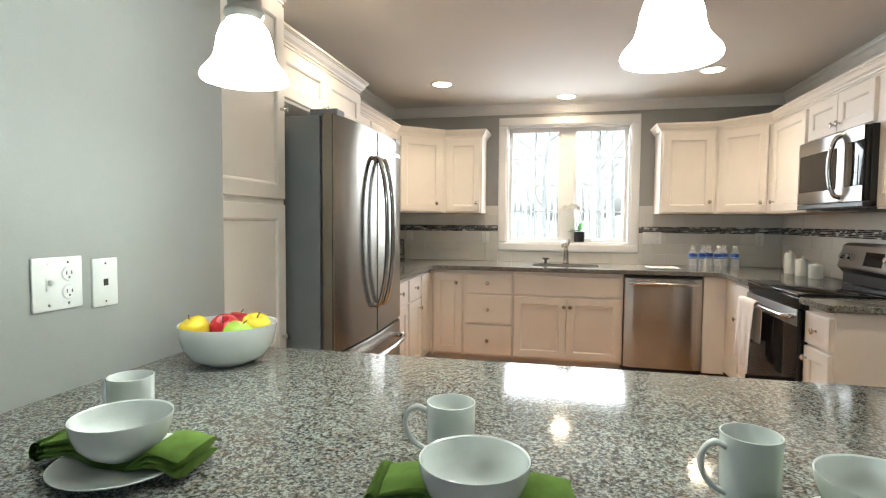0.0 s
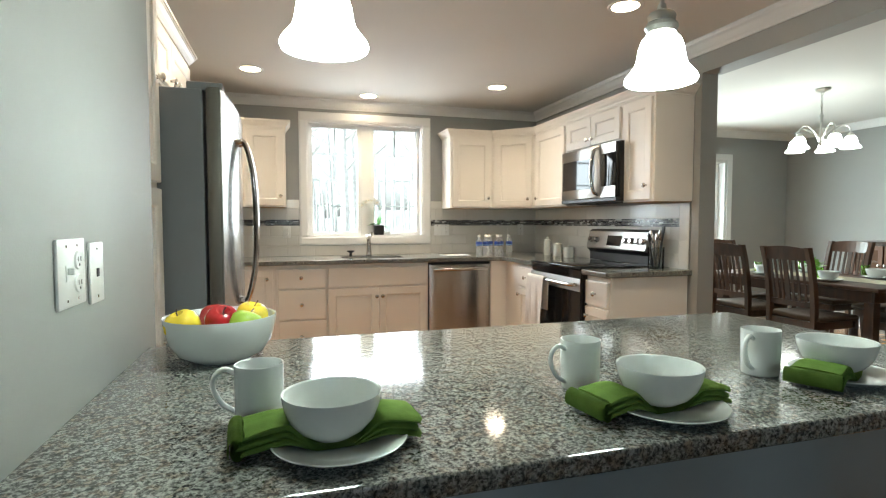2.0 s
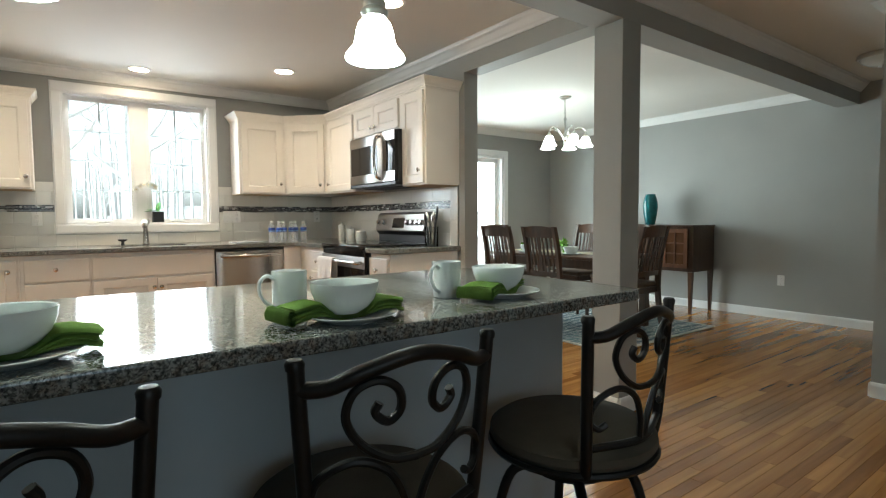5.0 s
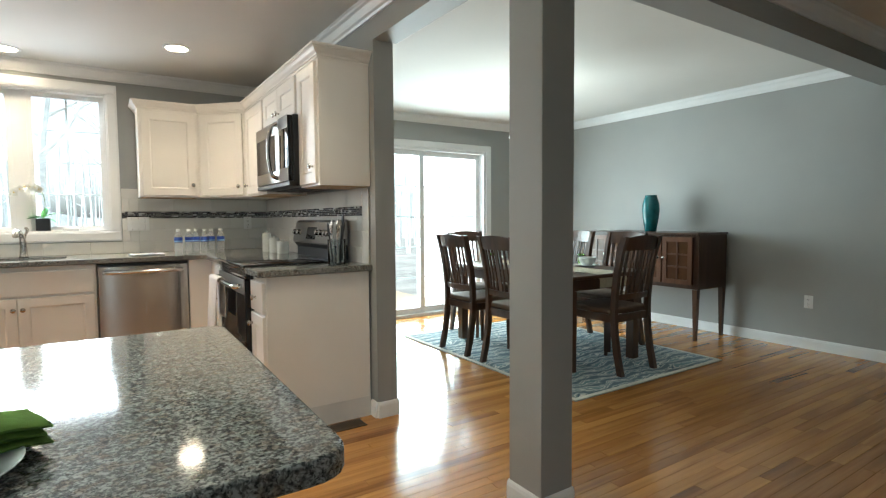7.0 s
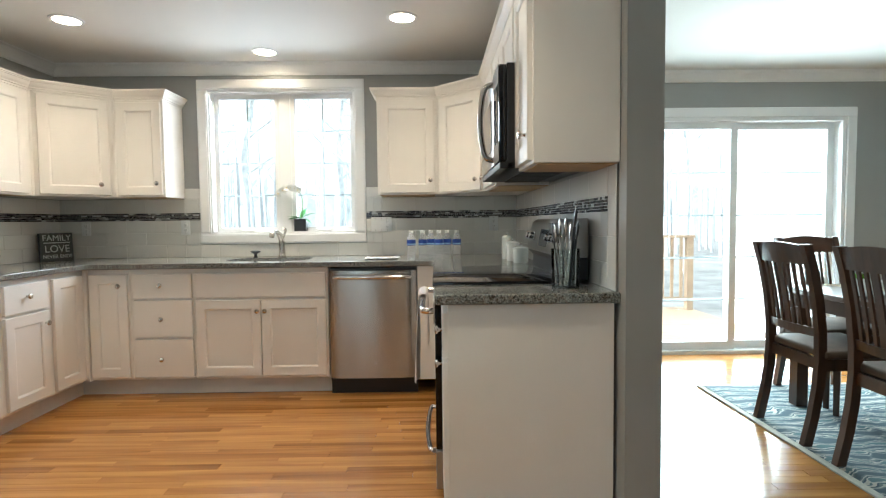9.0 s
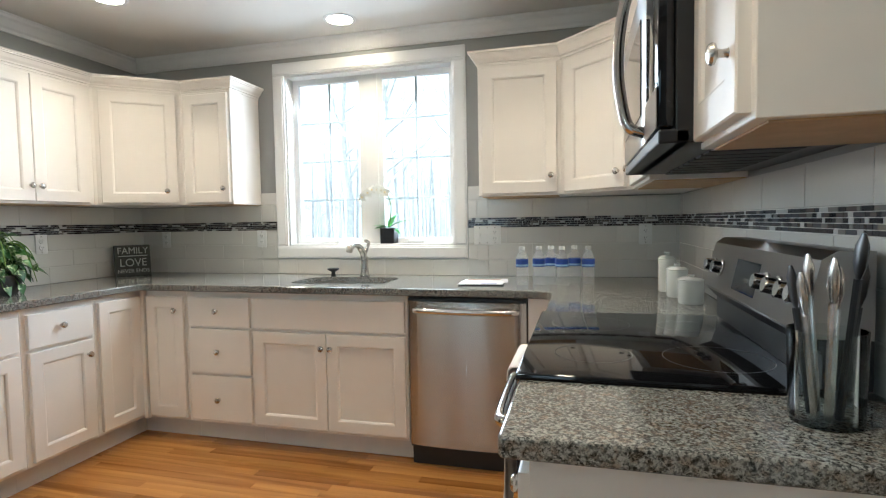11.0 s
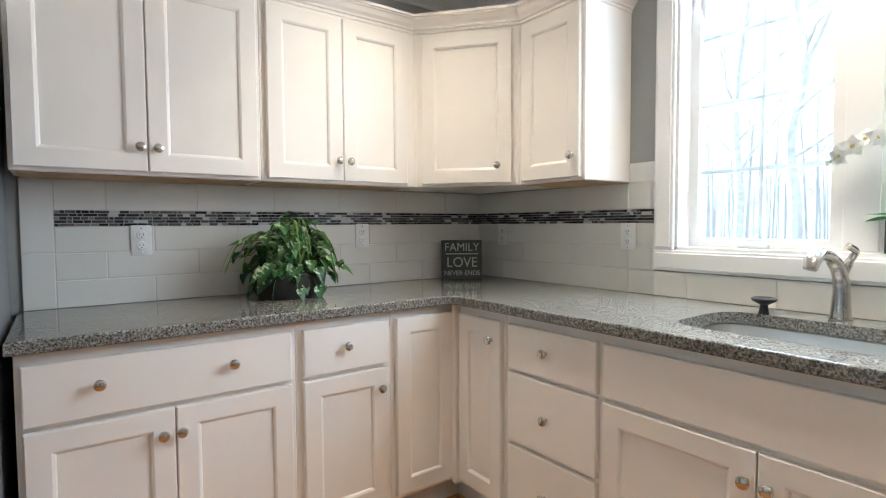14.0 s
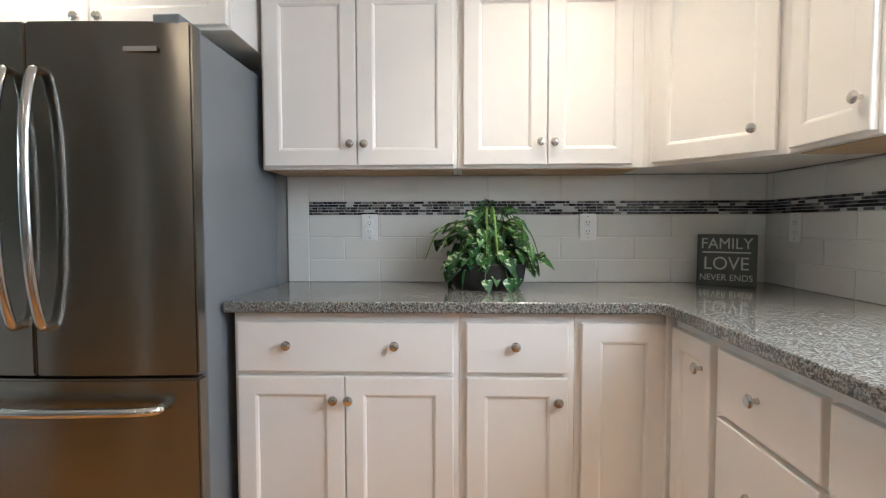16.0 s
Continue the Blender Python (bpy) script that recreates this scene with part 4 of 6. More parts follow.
def bottle():
    b = thing("water_bottle", pose(1.675, 4.572, CT), "clear plastic water bottle with a blue label", "bottle", "water bottles")
    prof = [(0, 0.002), (0.026, 0.0), (0.031, 0.006), (0.032, 0.03), (0.030, 0.04), (0.032, 0.05), (0.031, 0.06), (0.0315, 0.075), (0.0315, 0.125), (0.032, 0.135), (0.026, 0.155), (0.014, 0.172), (0.012, 0.178), (0.012, 0.184), (0, 0.184)]
    g = part("shell", lathe(prof, 24), M_WATER, b, smooth=True)
    g.visible_shadow = False
    part("label", lathe([(0.0318, 0.095), (0.0322, 0.096), (0.0322, 0.134), (0.0318, 0.135)], 24), M_BLUE, b, "blue paper label", smooth=True)
    bm = lathe([(0.0323, 0.099), (0.0326, 0.0995), (0.0326, 0.108), (0.0323, 0.1085)], 24)
    part("label_stripe", bm, M_SKYB, b, "pale blue bar across the label", smooth=True)
    part("cap", lathe([(0.013, 0.180), (0.0145, 0.181), (0.0145, 0.196), (0.013, 0.198), (0, 0.198)], 20), M_WHITEP, b, "white screw cap", smooth=True)
    return b


b0 = bottle()
for bx, by in ((1.757, 4.60), (1.815, 4.65), (1.872, 4.585), (1.932, 4.65), (2.0, 4.60)):
    copy_thing(b0, pose(bx, by, CT, 0, 0, 40 * bx))


def canister(x, y, r, h):
    c = thing("canister", pose(x, y, CT), "white ceramic canister with a knobbed lid", "canister", "white canisters")
    part("jar", lathe([(0, 0), (r * 0.92, 0), (r, 0.008), (r, h * 0.78), (r * 0.96, h * 0.8), (0, h * 0.8)], 28), M_PORC, c, smooth=True)
    part("lid", lathe([(r * 1.02, h * 0.8), (r * 1.03, h * 0.83), (r * 0.7, h * 0.90), (0.010, h * 0.91), (0.009, h * 0.94), (0.014, h * 0.97), (0.012, h), (0, h * 1.005)], 28), M_PORC, c, smooth=True)


for cx, cy, cr, ch in ((2.340, 4.44, 0.037, 0.178), (2.355, 4.265, 0.042, 0.140), (2.375, 4.09, 0.047, 0.112)):
    canister(cx, cy, cr, ch)


def crock():
    c = thing("utensil_holder", pose(2.345, 2.86, CT), "clear glass holder full of steel kitchen utensils", "utensil holder")
    part("jar", lathe([(0, 0), (0.05, 0), (0.052, 0.004), (0.055, 0.15), (0.052, 0.15), (0.049, 0.008), (0, 0.008)], 28), M_PANE, c, "clear glass jar", smooth=True)
    rnd = random.Random(4)
    for k in range(7):
        a = 2 * math.pi * k / 7
        r0, r1 = 0.02, 0.042
        p0 = Vector((r0 * math.cos(a), r0 * math.sin(a), 0.01))
        p1 = Vector((r1 * math.cos(a), r1 * math.sin(a), 0.17 + 0.07 * rnd.random()))
        d = (p1 - p0).normalized()
        u = part("utensil", tube([p0, p1], 0.006, 8), M_NICKEL if k % 3 else M_BLACK, c, smooth=True)
        part("utensil_head", tube([p1, p1 + d * 0.02, p1 + d * 0.05, p1 + d * 0.07], [0.007, 0.017, 0.018, 0.006], 10, flat=0.35), M_NICKEL if k % 3 else M_BLACK, u, smooth=True)


crock()

M_TOWEL = mat("white_towel", (0.74, 0.70, 0.66), 0.95, vary=0.05, scale=25, bump=0.6, bscale=260)


def towel():
    t = thing("dish_towel", pose(0, 0, 0), "white cotton towel hanging over the oven handle", "towel")
    cx, hz = 1.842 - 0.062, 0.80
    y0, y1 = 3.40, 3.68
    n = 30
    line = [(-0.021, hz - 0.37 * (1 - k / 16)) for k in range(17)]
    line += [(0.021 * math.cos(math.pi - math.pi * k / 8), hz + 0.021 * math.sin(math.pi * k / 8)) for k in range(1, 8)]
    line += [(0.021, hz - 0.24 * k / 10) for k in range(11)]
    bm = bmesh.new()
    rings = []
    for i in range(n + 1):
        f = i / n
        outer, inner = [], []
        for k, (px, pz) in enumerate(line):
            drop = max(0.0, (hz - pz) / 0.37)
            fold = drop * (0.011 * (1 + math.sin(f * 14 + 1.2)) + 0.004 * math.sin(f * 31 + 5 * drop))
            yy = (y0 + y1) / 2 + (f - 0.5) * (y1 - y0) * (1 - 0.10 * drop) + 0.015 * drop
            zz = pz - (0.06 * (1 - f) * drop if px < 0 else 0)
            front = px < 0
            ox = px - fold if front else px + 0.25 * fold * (1 if k > 24 else 0)
            th = 0.0035
            outer.append(bm.verts.new((cx + ox - (th if front else -th), yy, zz + (th if 17 <= k < 24 else 0))))
            inner.append(bm.verts.new((cx + ox, yy, zz)))
        rings.append(outer + inner[::-1])
    m = len(rings[0])
    for a, b in zip(rings, rings[1:]):
        for k in range(m):
            bm.faces.new((a[k], a[(k + 1) % m], b[(k + 1) % m], b[k]))
    bm.faces.new(rings[0])
    bm.faces.new(rings[-1][::-1])
    part("cloth", bm, M_TOWEL, t, smooth=True)


towel()

M_PAPER = mat("printed_paper", (0.72, 0.72, 0.72), 0.5, vary=0.12, scale=30)
mag = thing("magazine", pose(1.47, 4.66, CT, 0, 0, 8), "glossy magazines and papers lying on the counter", "magazine")
part("cover", cuboid(-0.12, 0.12, -0.03, 0.14, 0.0, 0.006, 0.001), M_PAPER, mag)
part("sheet", cuboid(-0.13, 0.10, -0.14, 0.02, 0.0062, 0.009), M_PAPER, mag, at=pose(0, 0, 0, 0, 0, -4))
part("stripe", cuboid(-0.02, 0.06, -0.12, -0.10, 0.0092, 0.0096), M_BLUE, mag)
part("stripe", cuboid(-0.10, 0.08, 0.08, 0.12, 0.0062, 0.0068), mat("brown_print", (0.3, 0.18, 0.1), 0.5), mag)


def leaf_mesh(w, l, material, droop=0.25, n=6, heart=True):
    """A pointed leaf with a folded midrib; base at the origin, tip along +x."""
    bm = bmesh.new()
    rows = []
    for i in range(n + 1):
        t = i / n
        hw = w * (math.sin(math.pi * min(1, t ** (0.55 if heart else 0.8))) ** 0.8) * (1 - 0.25 * t)
        hw = max(hw, 0.0004)
        z = -droop * l * t * t
        rows.append([bm.verts.new((l * t, s * hw, z + abs(s) * hw * 0.35)) for s in (-1, 0, 1)])
    for a, b in zip(rows, rows[1:]):
        for k in range(2):
            bm.faces.new((a[k], a[k + 1], b[k + 1], b[k]))
    return mesh_of(bm, material, True)


def leaf_material(name, a, c, pale):
    m = mat(name, a, 0.38, vary=0.25, scale=40)
    nt = m.node_tree
    b = nt.nodes["Principled BSDF"]
    info = nt.nodes.new("ShaderNodeObjectInfo")
    co = nt.nodes.new("ShaderNodeTexCoord")
    n = nt.nodes.new("ShaderNodeTexNoise")
    n.inputs["Scale"].default_value = 55
    nt.links.new(co.outputs["Object"], n.inputs["Vector"])
    mix = nt.nodes.new("ShaderNodeMix")
    mix.data_type = "RGBA"
    mix.inputs["A"].default_value, mix.inputs["B"].default_value = (*a, 1), (*c, 1)
    nt.links.new(info.outputs["Random"], mix.inputs["Factor"])
    mix2 = nt.nodes.new("ShaderNodeMix")
    mix2.data_type = "RGBA"
    mix2.inputs["B"].default_value = (*pale, 1)
    rg = nt.nodes.new("ShaderNodeMapRange")
    rg.inputs[1].default_value, rg.inputs[2].default_value = 0.57, 0.64
    nt.links.new(n.outputs[0], rg.inputs[0])
    nt.links.new(rg.outputs[0], mix2.inputs["Factor"])
    nt.links.new(mix.outputs["Result"], mix2.inputs["A"])
    nt.links.new(mix2.outputs["Result"], b.inputs["Base Color"])
    return m


M_LEAF = leaf_material("ivy_leaf", (0.010, 0.055, 0.012), (0.045, 0.15, 0.028), (0.38, 0.47, 0.26))
M_STEM = mat("green_stem", (0.10, 0.20, 0.03), 0.5, vary=0.2, scale=30)
M_BASKET = mat("dark_basket", (0.02, 0.018, 0.015), 0.8, vary=0.3, scale=60, bump=0.8, bscale=120)


def ivy():
    p = thing("ivy_plant", pose(-0.88, 3.825, CT), "leafy green variegated ivy in a dark woven basket", "plant")
    bk = lathe([(0, 0), (0.085, 0), (0.098, 0.03), (0.105, 0.095), (0.098, 0.10), (0.09, 0.085), (0, 0.085)], 28)
    bmesh.ops.scale(bk, vec=(1.0, 1.45, 1.0), verts=bk.verts[:])
    part("basket", bk, M_BASKET, p, smooth=True)
    rnd = random.Random(11)
    big, mid_l = leaf_mesh(0.031, 0.070, M_LEAF), leaf_mesh(0.023, 0.055, M_LEAF, 0.35)
    for k in range(100):
        a = rnd.uniform(0, 2 * math.pi)
        up = rnd.uniform(-0.8, 1.0)
        f = rnd.uniform(0.6, 1.12)
        side = math.sqrt(max(0.0, 1 - up * up)) * f
        end = Vector((0.145 * math.cos(a) * side, 0.190 * math.sin(a) * side, 0.140 + 0.15 * up * f))
        d = Vector((0.55 * end.x, 0.6 * end.y, max(end.z + 0.04, 0.14)))
        pts = spline([Vector((0.25 * end.x, 0.4 * end.y, 0.075)), d, end], 4)
        part("stem", tube(pts, 0.0017, 5), M_STEM, p, smooth=True)
        for j in (4, 6, 8):
            q = pts[j]
            yaw = math.degrees(a) + rnd.uniform(-55, 55)
            tip = 5 + 50 * (1 - (q.z - 0.03) / 0.26) + rnd.uniform(-25, 30)
            m = pose(q.x, q.y, max(q.z, 0.045), rnd.uniform(-30, 30), min(tip, 85), yaw) @ Matrix.Scale(rnd.uniform(0.6, 1.15), 4)
            part("leaf", big if rnd.random() < 0.55 else mid_l, M_LEAF, p, at=m)
    for k in range(13):
        a = rnd.uniform(0, 2 * math.pi)
        d = Vector((0.13 * math.cos(a), 0.195 * math.sin(a), 0)) * rnd.uniform(0.75, 1.15)
        top, low = rnd.uniform(0.24, 0.31), rnd.uniform(0.04, 0.19)
        pts = spline([d * 0.15 + Vector((0, 0, 0.09)), d * 0.55 + Vector((0, 0, top)), d * 0.95 + Vector((0, 0, top - 0.03)), d * 1.2 + Vector((0, 0, low))], 5)
        part("blade", tube(pts, [0.005 * (1 - 0.8 * i / len(pts)) + 0.0006 for i in range(len(pts))], 5, flat=0.3), mat_blade, p, smooth=True)


mat_blade = mat("grass_blade", (0.16, 0.27, 0.05), 0.4, vary=0.2, scale=20)
ivy()


def text_mesh(body, size, depth, material):
    cu = bpy.data.curves.new("text", "FONT")
    cu.body, cu.size, cu.extrude, cu.align_x = body, size, depth, "CENTER"
    ob = bpy.data.objects.new("text", cu)
    scene.collection.objects.link(ob)
    dg = bpy.context.evaluated_depsgraph_get()
    dg.update()
    me = bpy.data.meshes.new_from_object(ob.evaluated_get(dg))
    bpy.data.objects.remove(ob)
    me.materials.clear()
    me.materials.append(material)
    return me


M_SIGN = mat("dark_grey_sign_paint", (0.055, 0.06, 0.055), 0.7, vary=0.25, scale=25)
M_SIGNT = mat("pale_sign_lettering", (0.50, 0.52, 0.48), 0.7, vary=0.15, scale=60)


def sign():
    ang = math.degrees(math.atan2(4.874 - 4.69, -0.903 + 1.02))
    s = thing("wooden_sign", pose(-1.015, 4.690, CT, -4, 0, ang), "dark grey wooden block sign with pale lettering", "sign")
    w, h = 0.213, 0.208
    part("board", cuboid(0, w, 0, 0.035, 0, h, 0.003), M_SIGN, s)
    for body, z, size in (("FAMILY", 0.150, 0.062), ("LOVE", 0.066, 0.074), ("NEVER ENDS", 0.022, 0.036)):
        part("lettering", text_mesh(body, size, 0.0008, M_SIGNT), M_SIGNT, s, at=pose(w / 2, -0.0012, z, 90) @ Matrix.Diagonal((0.92, 1, 1, 1)))
    part("lettering", cuboid(0.02, w - 0.02, -0.0016, -0.0003, 0.132, 0.138), M_SIGNT, s, "a row of small unreadable lettering")


sign()


def orchid():
    o = thing("orchid", pose(0.775, NY + 0.045, 1.1125) @ Matrix.Scale(1.3, 4), "small white orchid in a black square pot", "plant")
    part("pot", prism(rounded_rect(-0.036, 0.036, -0.036, 0.036, 0.008, 3), 0.0, 0.075), M_BLACK, o)
    mg = leaf_material("orchid_leaf", (0.03, 0.22, 0.03), (0.06, 0.30, 0.05), (0.06, 0.3, 0.05))
    lm = leaf_mesh(0.022, 0.11, mg, 0.3, 8, False)
    for a, up, s in ((20, -35, 1.0), (160, -10, 0.95), (-30, 5, 0.8), (70, -62, 0.9), (200, -25, 0.7)):
        part("leaf", lm, mg, o, at=pose(0, 0, 0.076, 0, up, a) @ Matrix.Scale(s, 4))
    stem = spline([(0, 0, 0.07), (0.012, 0.0, 0.18), (-0.015, -0.004, 0.255), (-0.08, -0.008, 0.268), (-0.155, -0.01, 0.215)], 6)
    part("stem", tube(stem, 0.0022, 6), M_STEM, o, smooth=True)
    mw = mat("white_petal", (0.82, 0.82, 0.78), 0.5, vary=0.03)
    pm = leaf_mesh(0.016, 0.028, mw, 0.15, 5, True)
    rnd = random.Random(5)
    for i, k in enumerate((12, 14, 16, 18, 20, 22)):
        q = stem[k]
        f = part("flower", lathe([(0, 0), (0.005, 0.003), (0.003, 0.008), (0, 0.009)], 8), mat_yel, o, at=pose(q.x, q.y - 0.006, q.z - 0.004, 90 + rnd.uniform(-25, 25), 0, rnd.uniform(-40, 40)))
        for j in range(5):
            part("petal", pm, mw, f, at=pose(0, 0, 0, 0, -8, 72 * j + 18))
    for k in (23, 24):
        q = stem[min(k, len(stem) - 1)]
        part("bud", lathe([(0, -0.008), (0.006, -0.002), (0.005, 0.006), (0, 0.010)], 8, at=(q.x, q.y, q.z)), mw, o, smooth=True)


mat_yel = mat("flower_centre", (0.75, 0.6, 0.25), 0.5)
orchid()


# ---------------------------------------------------------------- outlets and switches
def outlet(m, gangs, label):
    """A white cover plate; front faces -y. gangs: 'o' outlet, 's' switch, 'j' jack."""
    n = len(gangs)
    w = 0.07 + 0.046 * (n - 1)
    o = thing("wall_plate", m, label, "wall plate")
    part("plate", cuboid(-w / 2, w / 2, -0.006, -0.0003, -0.057, 0.057, 0.002), M_WHITEP, o, smooth=True)
    for i, g in enumerate(gangs):
        x = (i - (n - 1) / 2) * 0.046
        if g == "o":
            for z in (-0.02, 0.02):
                f = part("socket", lathe([(0, 0.003), (0.015, 0.003), (0.0165, 0.0), ], 20), M_WHITEP, o, at=pose(x, -0.006, z, 90))
                bm = bmesh.new()
                for sx in (-0.006, 0.006):
                    box(bm, sx - 0.001, sx + 0.001, -0.002, 0.006, 0.0031, 0.0036)
                box(bm, -0.002, 0.002, -0.010, -0.006, 0.0031, 0.0036)
                part("slots", bm, M_SLOT, f)
        elif g == "s":
            part("surround", cuboid(x - 0.006, x + 0.006, -0.0075, -0.0061, -0.013, 0.013), M_WHITEP, o)
            part("toggle", cuboid(x - 0.004, x + 0.004, -0.018, -0.0076, -0.002, 0.010, 0.002), M_WHITEP, o)
        else:
            part("jack", cuboid(x - 0.006, x + 0.006, -0.0075, -0.0061, -0.008, 0.008), M_SLOT, o)
        for z in (-0.045, 0.045):
            part("screw", lathe([(0, 0.001), (0.003, 0.0)], 8), M_NICKEL, o, at=pose(x, -0.0062, z, 90))
    return o


TF = 0.010                                          # thickness of the tiles
outlet(pose(BARX, 0.812, 1.155, 0, 0, 90), "so", "white switch and outlet plate on the grey wall")
outlet(pose(BARX, 0.932, 1.145, 0, 0, 90), "j", "white telephone jack plate on the grey wall")
outlet(pose(WX + TF, 3.325, 1.152, 0, 0, 90), "o", "white outlet plate on the tiled backsplash")
outlet(pose(WX + TF, 4.262, 1.152, 0, 0, 90), "o", "white outlet plate on the tiled backsplash")
outlet(pose(-0.117, NY - TF, 1.15), "o", "white outlet plate on the tiled backsplash")
outlet(pose(-0.89, NY - TF, 1.15), "o", "white outlet plate behind the wooden sign")
outlet(pose(1.422, NY - TF, 1.16), "sso", "white plate with two switches and an outlet")
outlet(pose(2.312, NY - TF, 1.158), "o", "white outlet plate on the tiled backsplash")
outlet(pose(DX, 1.96, 0.42, 0, 0, -90), "o", "white outlet plate low on the dining room wall")


# ---------------------------------------------------------------- lamps
M_PN = mat("satin_nickel", (0.58, 0.57, 0.54), 0.32, 1.0, vary=0.05, scale=30)
SHADE = [(0.020, 0.128), (0.040, 0.123), (0.054, 0.108), (0.062, 0.086), (0.066, 0.062), (0.072, 0.043), (0.085, 0.028), (0.096, 0.016), (0.100, 0.007), (0.097, 0.0), (0.093, 0.001), (0.094, 0.010), (0.082, 0.025), (0.069, 0.041), (0.063, 0.061), (0.059, 0.085), (0.051, 0.105), (0.038, 0.119), (0.020, 0.124)]


def pendant(x, y, z):
    p = thing("pendant_lamp", pose(x, y, z), "bell-shaped white glass pendant lamp, lit, on a nickel rod", "lamp", "pendant lamps")
    part("shade", lathe([(r * 0.86, q * 0.95) for r, q in SHADE], 40), M_SHADE, p, "lit white glass shade", smooth=True)
    part("socket_cup", lathe([(0.0, 0.119), (0.034, 0.120), (0.040, 0.133), (0.038, 0.140), (0.032, 0.146), (0.034, 0.160), (0.030, 0.168), (0.012, 0.176), (0.010, 0.190), (0, 0.190)], 28), M_PN, p, smooth=True)
    h = CEIL - z
    part("rod", lathe([(0, 0.185), (0.006, 0.185), (0.006, h - 0.02), (0, h - 0.02)], 12), M_PN, p, smooth=True)
    part("canopy", lathe([(0.0, h - 0.026), (0.02, h - 0.026), (0.058, h - 0.012), (0.062, h - 0.001), (0, h - 0.001)], 28), M_PN, p, smooth=True)


pendant(-0.034, 0.865, 1.578)
pendant(0.784, 0.908, 1.585)


def downlight(x, y):
    d = thing("recessed_light", pose(x, y, CEIL), "lit recessed ceiling light with a white trim ring", "ceiling light", "recessed lights")
    part("trim", lathe([(0.072, -0.001), (0.073, -0.006), (0.092, -0.004), (0.095, -0.0005), (0.072, -0.0005)], 36), M_TRIM, d, smooth=True)
    part("lens", lathe([(0, -0.003), (0.0715, -0.003), (0.0715, -0.001), (0, -0.001)], 36), M_LAMP, d, "glowing lens", smooth=True)


for rx, ry in RECESSED:
    downlight(rx, ry)


def chandelier():
    c = thing("chandelier", pose(4.44, 3.34, 0), "five-arm nickel chandelier with lit bell glass shades", "chandelier")
    part("canopy", lathe([(0, CEIL - 0.03), (0.02, CEIL - 0.03), (0.06, CEIL - 0.012), (0.065, CEIL - 0.001), (0, CEIL - 0.001)], 28), M_PN, c, smooth=True)
    k = 0
    z = CEIL - 0.03
    while z > 2.24:
        pts = [(0.009 * math.cos(a) * (k % 2), 0.009 * math.cos(a) * (1 - k % 2), z - 0.015 + 0.018 * math.sin(a)) for a in [2 * math.pi * i / 12 for i in range(13)]]
        part("chain_link", tube(pts, 0.0025, 6), M_PN, c, smooth=True)
        z -= 0.027
        k += 1
    part("column", lathe([(0, 2.25), (0.006, 2.25), (0.007, 2.20), (0.018, 2.18), (0.010, 2.15), (0.010, 2.04), (0.024, 2.01), (0.030, 1.985), (0.020, 1.955), (0.012, 1.945), (0.016, 1.93), (0.006, 1.915), (0, 1.91)], 24), M_PN, c, smooth=True)
    for i in range(5):
        a = 2 * math.pi * i / 5 + 0.5
        d = Vector((math.cos(a), math.sin(a), 0))
        pts = spline([d * 0.02 + Vector((0, 0, 1.975)), d * 0.08 + Vector((0, 0, 2.045)), d * 0.15 + Vector((0, 0, 2.085)), d * 0.205 + Vector((0, 0, 2.06)), d * 0.215 + Vector((0, 0, 2.0))], 6)
        arm = part("arm", tube(pts, 0.0065, 8), M_PN, c, smooth=True)
        e = pts[-1]
        part("socket_cup", lathe([(0, 0.02), (0.012, 0.018), (0.026, 0.0), (0.028, -0.012), (0.024, -0.016), (0, -0.016)], 20, at=e), M_PN, arm, smooth=True)
        part("shade", lathe([(r * 0.78, q * 0.85 - 0.012 - 0.108) for r, q in SHADE], 28, at=e), M_SHADE2, arm, "lit white glass shade", smooth=True)


chandelier()
fl = thing("flush_ceiling_light", pose(5.38, 0.91, CEIL), "flush frosted glass ceiling light with a nickel rim, unlit", "ceiling light")
part("rim", lathe([(0, -0.001), (0.15, -0.001), (0.155, -0.02), (0.15, -0.035), (0.135, -0.035), (0.13, -0.02)], 36), M_PN, fl, smooth=True)
part("bowl", lathe([(0.134, -0.03), (0.12, -0.06), (0.08, -0.085), (0.03, -0.095), (0.012, -0.097), (0.010, -0.11), (0, -0.112)], 36), M_PORC, fl, smooth=True)


# ---------------------------------------------------------------- on the bar
M_GREEN = mat("green_napkin", (0.125, 0.205, 0.042), 1.0, vary=0.22, scale=30, bump=1.0, bscale=520, spec=0.1)


def set_bowl(m):
    b = thing("bowl", m, "white porcelain bowl standing on a folded napkin", "bowl", "bar place settings")
    part("body", lathe([(0, 0.003), (0.030, 0.003), (0.032, 0), (0.036, 0.003), (0.052, 0.014), (0.066, 0.032), (0.074, 0.055), (0.077, 0.074), (0.0765, 0.0765), (0.074, 0.0745), (0.071, 0.055), (0.063, 0.034), (0.049, 0.018), (0.03, 0.010), (0, 0.009)], 48), M_PORC, b, smooth=True)
    return b


def set_plate(m):
    p = thing("plate", m, "round white porcelain side plate", "plate", "bar place settings")
    part("body", lathe([(0, 0.002), (0.055, 0.002), (0.058, 0), (0.062, 0.002), (0.092, 0.012), (0.103, 0.016), (0.1045, 0.0175), (0.103, 0.0185), (0.09, 0.0150), (0.064, 0.0065), (0.055, 0.005), (0, 0.005)], 56), M_PORC, p, smooth=True)
    return p


